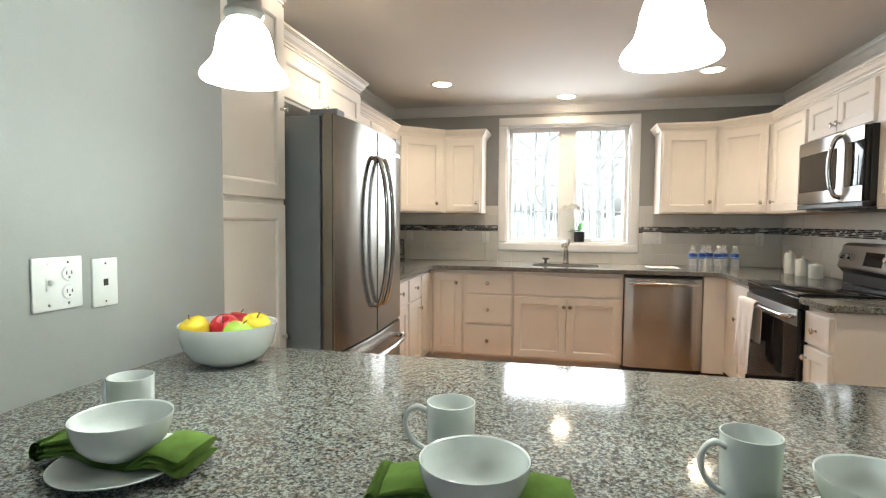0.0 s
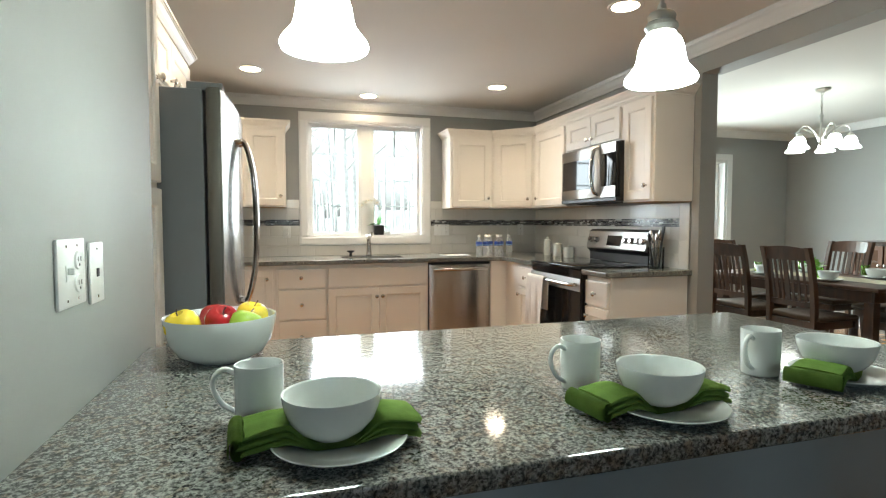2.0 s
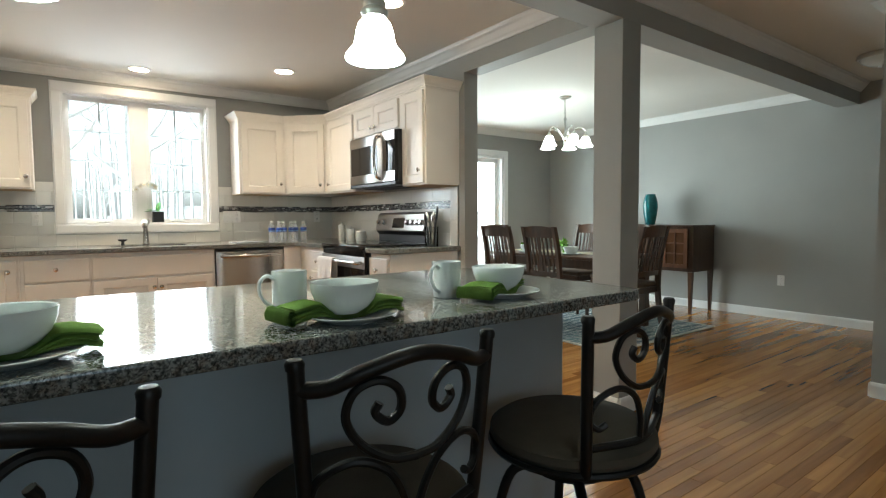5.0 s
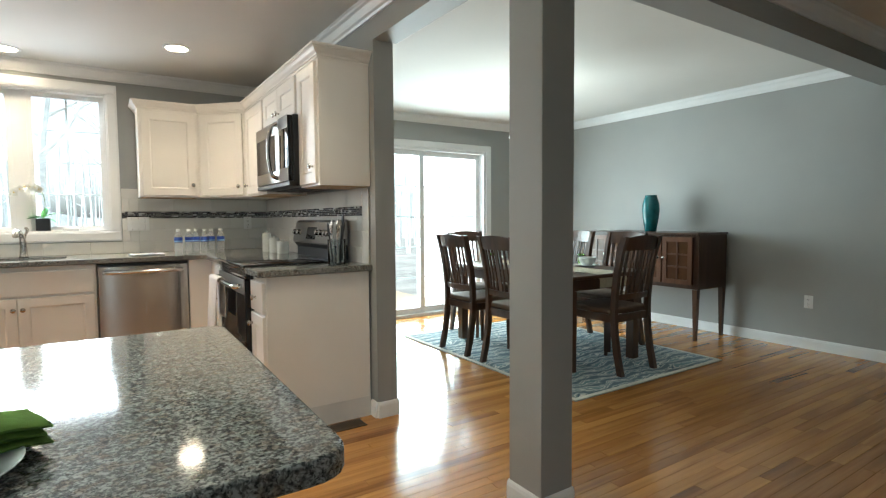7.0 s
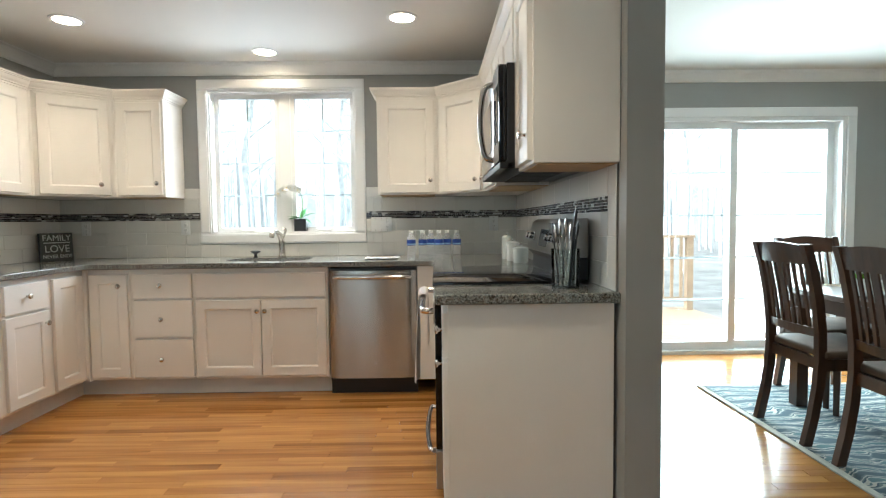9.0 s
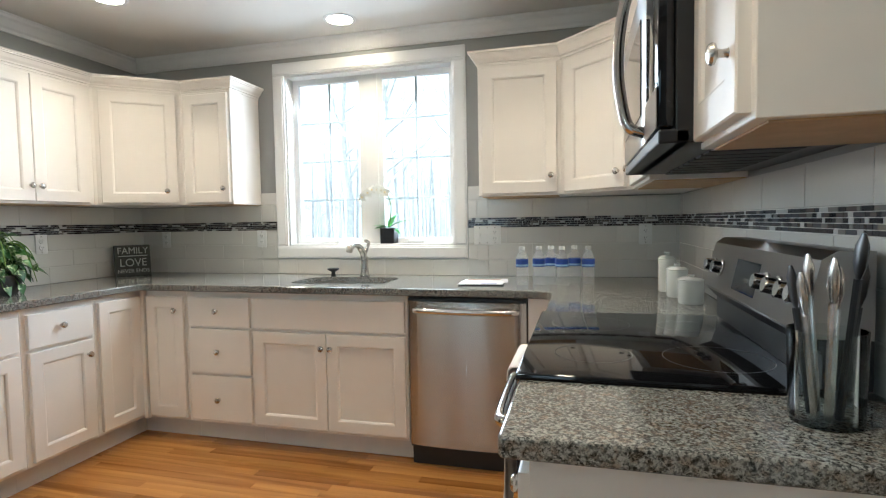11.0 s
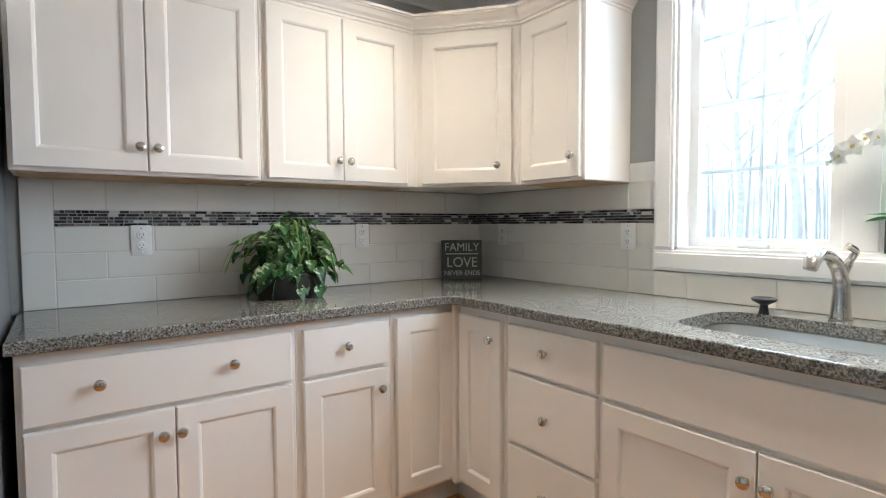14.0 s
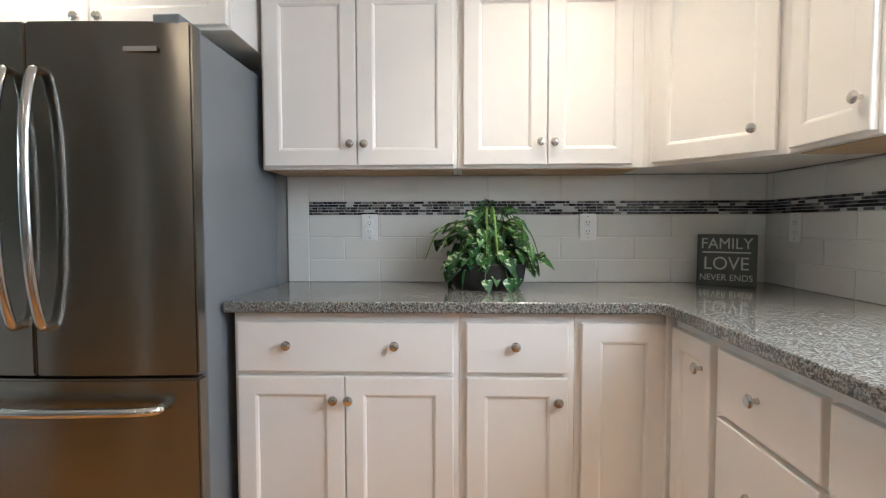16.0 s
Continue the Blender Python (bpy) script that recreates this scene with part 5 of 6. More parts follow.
def set_mug(m):
    g = thing("mug", m, "tall white porcelain mug with a looped handle", "mug", "bar place settings")
    part("body", lathe([(0, 0.002), (0.030, 0.002), (0.032, 0), (0.036, 0.003), (0.0372, 0.012), (0.0385, 0.094), (0.0382, 0.0965), (0.0365, 0.0965), (0.0352, 0.094), (0.034, 0.012), (0.028, 0.007), (0, 0.006)], 40), M_PORC, g, smooth=True)
    part("handle", tube(spline([(-0.036, 0, 0.080), (-0.054, 0, 0.088), (-0.070, 0, 0.076), (-0.071, 0, 0.053), (-0.057, 0, 0.030), (-0.0365, 0, 0.017)], 6), 0.0050, 10, flat=0.85), M_PORC, g, smooth=True)
    return g


def napkin(m, seed):
    """A napkin folded into a long band with a rolled end, sagging over the plate's rim."""
    nk = thing("napkin", m, "folded green cotton napkin laid across the plate", "napkin", "bar place settings")
    rnd = random.Random(seed)
    n = 34
    ph = rnd.uniform(0, 6)

    def height(x):
        a = abs(x)
        if a < 0.03:
            return 0.0045
        return 0.0045 + 0.0085 * min(1.0, (a - 0.03) / 0.045) - 0.15 * max(0.0, a - 0.095)
    for layer, (w0, lift, x0, x1) in enumerate(((0.046, 0.0, -0.140, 0.138), (0.045, 0.009, -0.146, 0.132), (0.043, 0.018, -0.138, 0.140))):
        bm = bmesh.new()
        rings = []
        for i in range(n + 1):
            t = i / n
            x = x0 + (x1 - x0) * t
            k = 1 + 0.035 * math.sin(6 * t + ph + layer) + 0.10 * abs(2 * t - 1) ** 3
            bend = 0.010 * math.sin(3.1 * t + ph)
            press = min(1.0, max(0.0, (abs(x) - 0.03) / 0.04))
            th = (0.001 + 0.0038 * press) + 0.0004 * press * math.sin(9 * t + layer * 2 + ph)
            zc = height(x) + lift * (0.1 + 0.75 * press) + 0.0004 * math.sin(21 * t + ph)
            ring = []
            for j in range(14):
                a = 2 * math.pi * j / 14
                cx, cz = math.cos(a), math.sin(a)
                rip = 1 + 0.02 * math.sin(5 * a + 11 * t)
                ring.append(bm.verts.new((x + 0.004 * cx * math.sin(4 * a + ph), bend + w0 * k * math.copysign(abs(cx) ** 0.7, cx) * rip, max(0.0008, zc + th + th * math.copysign(abs(cz) ** 0.6, cz)))))
            rings.append(ring)
        for a, b in zip(rings, rings[1:]):
            for j in range(14):
                bm.faces.new((a[j], a[(j + 1) % 14], b[(j + 1) % 14], b[j]))
        bm.faces.new(rings[0][::-1])
        bm.faces.new(rings[-1])
        part("fold", bm, M_GREEN, nk, smooth=True)
    # rolled end
    bm = bmesh.new()
    turn = []
    for i in range(60):
        a = i / 59 * 5.2 * math.pi
        r = 0.003 + 0.0125 * i / 59
        turn.append((r * math.cos(a), 0.017 + r * math.sin(a)))
    v = []
    for y in [(-0.05 + 0.10 * q / 6) for q in range(7)]:
        v.append([bm.verts.new((-0.148 + px * (1 + 0.06 * math.sin(40 * y)), y + 0.010 * math.sin(ph), pz)) for px, pz in turn])
    for a, b in zip(v, v[1:]):
        for i in range(59):
            bm.faces.new((a[i], a[i + 1], b[i + 1], b[i]))
    bmesh.ops.solidify(bm, geom=bm.faces[:], thickness=0.0024)
    part("rolled_end", bm, M_GREEN, nk, smooth=True)


for i, (bx, by, mx, my, turn, mturn) in enumerate(((-0.051, 0.558, -0.157, 0.686, 4, -10), (0.498, 0.540, 0.436, 0.691, 6, 10), (0.977, 0.594, 0.856, 0.665, 24, 20))):
    set_plate(pose(bx + 0.010, by - 0.010, CT) @ Matrix.Diagonal((0.93, 0.93, 1, 1)))
    napkin(pose(bx + 0.0, by + 0.014, CT, 0, 0, turn) @ Matrix.Diagonal((0.88, 0.95, 1.2, 1)), 3 + i)
    set_bowl(pose(bx, by, CT + 0.0165) @ Matrix.Diagonal((0.925, 0.925, 0.84, 1)))
    set_mug(pose(mx, my, CT, 0, 0, mturn))


def apple(col, col2, m, stem=True):
    a = thing("apple", m, {"y": "ripe yellow apple in the bowl", "r": "shiny red apple in the bowl", "g": "fresh green apple in the bowl"}[col], "apple", "fruit")
    part("flesh", lathe([(0, 0.010), (0.010, 0.004), (0.020, 0.001), (0.030, 0.008), (0.037, 0.024), (0.039, 0.040), (0.035, 0.056), (0.026, 0.066), (0.015, 0.069), (0.006, 0.064), (0, 0.060)], 28), col2, a, smooth=True)
    if stem:
        part("stem", tube([(0, 0, 0.060), (0.001, 0, 0.070), (0.005, 0.001, 0.080)], 0.0015, 6), M_DARKW, a, smooth=True)


fb = thing("fruit_bowl", pose(-0.264, 1.127, CT) @ Matrix.Scale(0.99, 4), "large white ceramic bowl full of apples", "bowl")
part("body", lathe([(0, 0.004), (0.055, 0.004), (0.058, 0), (0.066, 0.004), (0.096, 0.020), (0.114, 0.048), (0.122, 0.078), (0.126, 0.104), (0.1255, 0.107), (0.122, 0.105), (0.117, 0.081), (0.106, 0.052), (0.086, 0.026), (0.06, 0.012), (0, 0.010)], 56), M_PORC, fb, smooth=True)
AY, AR, AG = mat("yellow_apple_skin", (0.75, 0.55, 0.03), 0.25, vary=0.12, scale=18), mat("red_apple_skin", (0.42, 0.012, 0.015), 0.2, vary=0.35, scale=22), mat("green_apple_skin", (0.35, 0.52, 0.05), 0.25, vary=0.12, scale=18)
for c, m2, x, y, z, a, b in (("y", AY, -0.065, -0.025, 0.055, 15, -20), ("r", AR, 0.0, -0.005, 0.062, 30, 10), ("g", AG, 0.045, -0.052, 0.050, -15, 20), ("y", AY, 0.058, 0.030, 0.058, 10, 15), ("r", AR, -0.02, 0.062, 0.050, -20, 0), ("y", AY, -0.0, -0.0, 0.012, 0, 0)):
    apple(c, m2, pose(-0.264 + x, 1.127 + y, CT + z + 0.001, a, b, 0))


# ---------------------------------------------------------------- bar stools
M_IRON = mat("dark_bronze_iron", (0.022, 0.019, 0.017), 0.42, 0.6, vary=0.2, scale=30)
M_SUEDE = mat("brown_suede", (0.080, 0.064, 0.043), 0.9, vary=0.15, scale=12, bump=0.3, bscale=200)


def stool(m):
    s = thing("bar_stool", m, "dark iron bar stool with scrolled back and brown seat", "stool", "bar stools")
    part("seat", lathe([(0, 0.592), (0.16, 0.592), (0.192, 0.60), (0.202, 0.616), (0.200, 0.632), (0.180, 0.646), (0.12, 0.653), (0, 0.655)], 44), M_SUEDE, s, "round brown upholstered seat", smooth=True, at=pose(0, 0, -0.02))
    part("seat_ring", lathe([(0.17, 0.590), (0.203, 0.590), (0.207, 0.597), (0.203, 0.604), (0.17, 0.604)], 44), M_IRON, s, smooth=True, at=pose(0, 0, -0.02))
    part("swivel", lathe([(0, 0.53), (0.10, 0.53), (0.10, 0.545), (0.06, 0.55), (0.06, 0.5895), (0, 0.5895)], 28), M_IRON, s, smooth=True, at=pose(0, 0, -0.02))
    for i in range(4):
        a = math.radians(45 + 90 * i)
        d = Vector((math.cos(a), math.sin(a), 0))
        part("leg", tube(spline([d * 0.09 + Vector((0, 0, 0.515)), d * 0.15 + Vector((0, 0, 0.485)), d * 0.185 + Vector((0, 0, 0.36)), d * 0.205 + Vector((0, 0, 0.18)), d * 0.235 + Vector((0, 0, 0.008))], 6), 0.0125, 10), M_IRON, s, smooth=True)
        part("foot", lathe([(0, 0), (0.017, 0), (0.018, 0.012), (0.013, 0.018), (0, 0.018)], 14, at=d * 0.235), M_BLACK, s, smooth=True)
    part("foot_ring", tube([(0.198 * math.cos(2 * math.pi * k / 40), 0.198 * math.sin(2 * math.pi * k / 40), 0.24) for k in range(41)], 0.009, 8), M_IRON, s, smooth=True)

    def b(u, z):
        """A point on the back, which leans away from the seat."""
        z = 0.62 + (z - 0.62) * 0.97
        return (u * 0.94, -0.150 - 0.10 * (z - 0.60) + 0.05 * (u / 0.18) ** 2 - 0.03, z)
    for sg in (-1, 1):
        part("post", tube(spline([(sg * 0.140, -0.135, 0.576), b(sg * 0.162, 0.64), b(sg * 0.172, 0.76), b(sg * 0.184, 0.925)], 6), 0.0125, 10), M_IRON, s, smooth=True)
        q = b(sg * 0.185, 0.925)
        part("finial", lathe([(0, -0.004), (0.0135, -0.003), (0.0145, 0.006), (0.011, 0.012), (0, 0.014)], 14, at=q), M_IRON, s, smooth=True)
        up = spline([b(0, 0.762), b(sg * 0.045, 0.768), b(sg * 0.092, 0.798), b(sg * 0.116, 0.842), b(sg * 0.104, 0.884), b(sg * 0.068, 0.898), b(sg * 0.036, 0.880), b(sg * 0.030, 0.848), b(sg * 0.050, 0.830), b(sg * 0.072, 0.846), b(sg * 0.066, 0.862)], 6)
        part("scroll", tube(up, 0.0072, 8), M_IRON, s, smooth=True)
        lo = spline([b(sg * 0.122, 0.694), b(sg * 0.142, 0.686), b(sg * 0.163, 0.708), b(sg * 0.150, 0.750), b(sg * 0.100, 0.772), b(sg * 0.048, 0.748), b(sg * 0.018, 0.696), b(sg * 0.008, 0.640)], 6)
        part("scroll", tube(lo, 0.0072, 8), M_IRON, s, smooth=True)
    part("top_rail", tube(spline([b(-0.182, 0.890), b(-0.14, 0.893), b(-0.085, 0.915), b(0, 0.932), b(0.085, 0.915), b(0.14, 0.893), b(0.182, 0.890)], 6), 0.0125, 10), M_IRON, s, smooth=True)
    part("lower_rail", tube(spline([b(-0.160, 0.642), b(0, 0.636), b(0.160, 0.642)], 6), 0.009, 8), M_IRON, s, smooth=True)
    return s


st = stool(pose(-0.066, 0.412, 0, 0, 0, -2))
copy_thing(st, pose(0.463, 0.408, 0, 0, 0, -2))
copy_thing(st, pose(1.030, 0.385, 0, 0, 0, 5))


# ---------------------------------------------------------------- dining room
TX, TY = 4.47, 3.33                                 # table's centre


def table():
    t = thing("dining_table", pose(TX, TY, 0), "dark-stained rectangular wooden dining table", "table")
    part("tabletop", cuboid(-0.46, 0.46, -0.80, 0.80, 0.720, 0.750, 0.006), M_DARKW, t, smooth=True)
    for x0, x1, y0, y1 in ((-0.40, 0.40, -0.735, -0.715), (-0.40, 0.40, 0.715, 0.735), (-0.40, -0.38, -0.714, 0.714), (0.38, 0.40, -0.714, 0.714)):
        part("apron", cuboid(x0, x1, y0, y1, 0.63, 0.7195), M_DARKW, t)
    for x in (-0.37, 0.37):
        for y in (-0.70, 0.70):
            part("leg", prism([(x + a * 0.035, y + b * 0.035) for a, b in ((-1, -1), (1, -1), (1, 1), (-1, 1))], 0.012, 0.629), M_DARKW, t)


M_SEATC = mat("brown_leather_seat", (0.085, 0.050, 0.028), 0.7, vary=0.2, scale=15, bump=0.2, bscale=90)


def dining_chair(m):
    """Faces +y; back at -y."""
    c = thing("dining_chair", m, "dark-stained wooden dining chair with a slatted back", "chair", "dining chairs")
    part("seat", cuboid(-0.225, 0.225, -0.19, 0.235, 0.445, 0.490, 0.018, 3), M_SEATC, c, "brown padded seat", smooth=True)
    for x0, x1, y0, y1 in ((-0.21, 0.21, 0.20, 0.222), (-0.21, -0.19, -0.18, 0.20), (0.19, 0.21, -0.18, 0.20), (-0.19, 0.19, -0.20, -0.18)):
        part("rail", cuboid(x0, x1, y0, y1, 0.385, 0.4445), M_DARKW, c)
    for sx in (-1, 1):
        x = sx * 0.195
        part("front_leg", lathe([(0, 0.0), (0.020, 0.0), (0.027, 0.44), (0, 0.44)], 4, at=(x, 0.20, 0.0)), M_DARKW, c)
        prof = [(-0.262, 0.0), (-0.228, 0.15), (-0.205, 0.30), (-0.196, 0.44), (-0.200, 0.58), (-0.218, 0.74), (-0.250, 0.90), (-0.288, 1.03)]
        bm = bmesh.new()
        rows = []
        for y, z in prof:
            rows.append([bm.verts.new((x + a * 0.018, y + b * 0.022, z)) for a, b in ((-1, -1), (1, -1), (1, 1), (-1, 1))])
        for a, b in zip(rows, rows[1:]):
            for k in range(4):
                bm.faces.new((a[k], a[(k + 1) % 4], b[(k + 1) % 4], b[k]))
        bm.faces.new(rows[0][::-1])
        bm.faces.new(rows[-1])
        part("back_leg", bm, M_DARKW, c)

    def yb(z):
        return -0.198 - 0.09 * max(0, (z - 0.52) / 0.51) ** 1.35

    def crossbar(z0, z1, arch):
        bm = bmesh.new()
        rows = []
        for i in range(9):
            u = -1 + 2 * i / 8
            bow = -0.022 * (1 - u * u)
            zz = arch * (1 - u * u)
            rows.append([bm.verts.new((u * 0.178, yb(z) + bow + dy, z + (zz if z == z1 else 0))) for z, dy in ((z0, -0.009), (z0, 0.009), (z1, 0.009), (z1, -0.009))])
        for a, b in zip(rows, rows[1:]):
            for k in range(4):
                bm.faces.new((a[k], a[(k + 1) % 4], b[(k + 1) % 4], b[k]))
        bm.faces.new(rows[0][::-1])
        bm.faces.new(rows[-1])
        return bm
    part("top_rail", crossbar(0.925, 1.02, 0.018), M_DARKW, c)
    part("lower_rail", crossbar(0.555, 0.60, 0.0), M_DARKW, c)
    for i in range(7):
        u = -0.78 + 1.56 * i / 6
        bow = -0.022 * (1 - u * u)
        w = 0.019 if i == 3 else 0.009
        bm = bmesh.new()
        rows = []
        for z in (0.599, 0.70, 0.82, 0.927):
            rows.append([bm.verts.new((u * 0.178 + a * w, yb(z) + bow + b * 0.005, z)) for a, b in ((-1, -1), (1, -1), (1, 1), (-1, 1))])
        for a, b in zip(rows, rows[1:]):
            for k in range(4):
                bm.faces.new((a[k], a[(k + 1) % 4], b[(k + 1) % 4], b[k]))
        part("slat", bm, M_DARKW, c)
    return c


RUGZ = 0.012
table()
ch = dining_chair(pose(3.99, 3.64, RUGZ, 0, 0, -90))
for x, y, a in ((3.99, 3.03, -90), (4.52, 2.60, 0), (5.02, 3.05, 90), (5.02, 3.66, 90), (4.42, 4.16, 180)):
    copy_thing(ch, pose(x, y, RUGZ, 0, 0, a))


def rug_material():
    m = bpy.data.materials.new("blue_green_patterned_rug")
    m.use_nodes = True
    nt = m.node_tree
    b = nt.nodes["Principled BSDF"]
    b.inputs["Roughness"].default_value = 0.95
    co = nt.nodes.new("ShaderNodeTexCoord")
    n = nt.nodes.new("ShaderNodeTexNoise")
    n.inputs["Scale"].default_value, n.inputs["Detail"].default_value = 4.5, 2
    n.inputs["Distortion"].default_value = 1.8
    nt.links.new(co.outputs["Object"], n.inputs["Vector"])
    v = nt.nodes.new("ShaderNodeTexWave")
    v.wave_type = "RINGS"
    v.inputs["Scale"].default_value, v.inputs["Distortion"].default_value, v.inputs["Detail"].default_value = 3.2, 9.0, 3
    nt.links.new(co.outputs["Object"], v.inputs["Vector"])
    mx = nt.nodes.new("ShaderNodeMath")
    mx.operation = "MULTIPLY_ADD"
    mx.inputs[1].default_value = 0.5
    nt.links.new(v.outputs["Fac"], mx.inputs[0])
    h = nt.nodes.new("ShaderNodeMath")
    h.operation = "MULTIPLY"
    h.inputs[1].default_value = 0.55
    nt.links.new(n.outputs[0], h.inputs[0])
    nt.links.new(h.outputs[0], mx.inputs[2])
    cr = nt.nodes.new("ShaderNodeValToRGB")
    cr.color_ramp.interpolation = "CONSTANT"
    e = cr.color_ramp.elements
    e[0].color, e[1].color, e[1].position = (0.10, 0.145, 0.175, 1), (0.20, 0.245, 0.26, 1), 0.36
    for p, c in ((0.45, (0.56, 0.57, 0.52)), (0.53, (0.17, 0.235, 0.235)), (0.60, (0.07, 0.11, 0.155)), (0.66, (0.60, 0.60, 0.54)), (0.74, (0.14, 0.225, 0.24))):
        e.new(p).color = (*c, 1)
    nt.links.new(mx.outputs[0], cr.inputs[0])
    nt.links.new(cr.outputs[0], b.inputs["Base Color"])
    return m


rug = thing("area_rug", pose(4.53, 3.31, 0), "blue-green patterned area rug under the dining table", "rug")
part("rug_field", cuboid(-0.82, 0.82, -1.10, 1.10, 0.001, 0.011, 0.003), rug_material(), rug)
M_RUGB = mat("rug_border", (0.55, 0.55, 0.48), 0.95, vary=0.15, scale=40)
for x0, x1, y0, y1 in ((-0.86, 0.86, -1.14, -1.1005), (-0.86, 0.86, 1.1005, 1.14), (-0.86, -0.8205, -1.10, 1.10), (0.8205, 0.86, -1.10, 1.10)):
    part("border", cuboid(x0, x1, y0, y1, 0.001, 0.0105, 0.003), M_RUGB, rug)

M_RUNNER = mat("cream_runner", (0.74, 0.69, 0.53), 0.9, vary=0.1, scale=30, bump=0.3, bscale=200)
rn = thing("table_runner", pose(TX, TY, 0.7505), "cream woven table runner along the dining table", "runner")
bm = bmesh.new()
rows = []
for i in range(31):
    t = -0.90 + 1.80 * i / 30
    over = max(0.0, abs(t) - 0.795)
    y = math.copysign(min(abs(t), 0.803 + 0.02 * over), t)
    z = -over
    rows.append([bm.verts.new((u * 0.16, y, z + 0.002 + 0.001 * math.sin(9 * u + 5 * t))) for u in (-1, -0.5, 0, 0.5, 1)])
for a, b in zip(rows, rows[1:]):
    for k in range(4):
        bm.faces.new((a[k], a[k + 1], b[k + 1], b[k]))
bmesh.ops.solidify(bm, geom=bm.faces[:], thickness=0.0015)
part("cloth", bm, M_RUNNER, rn, smooth=True)

M_GGLASS = glass("green_glass", (0.55, 0.85, 0.30), 0.05)
for x, y, a in ((4.18, 3.64, 0), (4.18, 3.03, 0), (4.76, 3.05, 0), (4.76, 3.66, 0)):
    p = set_plate(pose(x, y, 0.7505))
    p["group"] = "dining place settings"
    bw = set_bowl(pose(x, y, 0.7505 + 0.0065))
    bw["label"], bw["group"] = "white porcelain bowl standing on its plate", "dining place settings"
    g = thing("tumbler", pose(x + 0.10, y + 0.16, 0.7505), "pale green drinking glass on the dining table", "glass", "dining place settings")
    part("body", lathe([(0, 0.002), (0.026, 0), (0.034, 0.10), (0.032, 0.10), (0.025, 0.008), (0, 0.008)], 24), M_GGLASS, g, smooth=True)
cp = thing("centrepiece_plant", pose(TX, TY + 0.05, 0.7545), "small bright green plant in a white pot", "plant")
part("pot", lathe([(0, 0), (0.045, 0), (0.055, 0.06), (0.051, 0.06), (0.044, 0.05), (0, 0.05)], 24), M_PORC, cp, smooth=True)
M_LIME = leaf_material("lime_leaf", (0.12, 0.36, 0.02), (0.22, 0.48, 0.04), (0.3, 0.5, 0.1))
lime = leaf_mesh(0.012, 0.07, M_LIME, 0.2, 5, False)
rnd = random.Random(8)
for k in range(40):
    part("leaf", lime, M_LIME, cp, at=pose(rnd.uniform(-0.03, 0.03), rnd.uniform(-0.03, 0.03), 0.05 + rnd.uniform(0, 0.04), 0, -rnd.uniform(10, 85), rnd.uniform(0, 360)) @ Matrix.Scale(rnd.uniform(0.8, 1.5), 4))

M_CHERRY = wood("cherry_door_wood", (0.06, 0.022, 0.010), (0.16, 0.065, 0.028), 0.3, 2, "object", 3.0, coat=0.2)

M_AMBER = mat("dark_amber_glass", (0.075, 0.032, 0.014), 0.2, vary=0.3, scale=9)


def sideboard():
    s = thing("sideboard", pose(5.83, 4.085, 0, 0, 0, -90), "dark wooden sideboard on tall legs with grid-glass doors", "sideboard")
    w, d = 1.42, 0.50
    part("top", cuboid(-0.012, w + 0.012, -0.014, d, 1.008, 1.03, 0.004), M_DARKW, s)
    part("body", cuboid(0.0, w, 0.022, d - 0.004, 0.49, 1.0075), M_DARKW, s)
    for x in (0.0, w - 0.05):
        for y in (0.0, d - 0.054):
            bm = bmesh.new()
            lo = [bm.verts.new((x + 0.025 + a * 0.014, y + 0.025 + b * 0.014, 0)) for a, b in ((-1, -1), (1, -1), (1, 1), (-1, 1))]
            mid = [bm.verts.new((x + 0.025 + a * 0.025, y + 0.025 + b * 0.025, 0.489)) for a, b in ((-1, -1), (1, -1), (1, 1), (-1, 1))]
            for k in range(4):
                bm.faces.new((lo[k], lo[(k + 1) % 4], mid[(k + 1) % 4], mid[k]))
            bm.faces.new(lo[::-1])
            bm.faces.new(mid)
            part("leg", bm, M_DARKW, s)
    n = 4
    for i in range(n):
        x0 = 0.05 + i * (w - 0.1) / n + 0.008
        x1 = 0.05 + (i + 1) * (w - 0.1) / n - 0.008
        z0, z1 = 0.53, 0.985
        door = part("door", cuboid(x0, x1, 0.010, 0.0215, z0, z1, 0.002), M_AMBER, s, "dark glass behind a wooden grid")
        bm = bmesh.new()
        f = 0.045
        for a in ((x0, x0 + f, z0, z1), (x1 - f, x1, z0, z1), (x0 + f, x1 - f, z0, z0 + f), (x0 + f, x1 - f, z1 - f, z1)):
            box(bm, a[0], a[1], 0.0, 0.0095, a[2], a[3])
        part("door_frame", bm, M_CHERRY, door)
        bm = bmesh.new()
        mx = (x0 + x1) / 2
        box(bm, mx - 0.009, mx + 0.009, 0.002, 0.0095, z0 + f, z1 - f)
        for k in (1, 2):
            z = z0 + f + (z1 - z0 - 2 * f) * k / 3
            box(bm, x0 + f, x1 - f, 0.0015, 0.0092, z - 0.009, z + 0.009)
        part("grid", bm, M_CHERRY, door)
        kx = x1 - 0.022 if i % 2 == 0 else x0 + 0.022
        part("knob", KNOB, M_NICKEL, door, at=pose(kx, 0.0005, 0.78, 90))


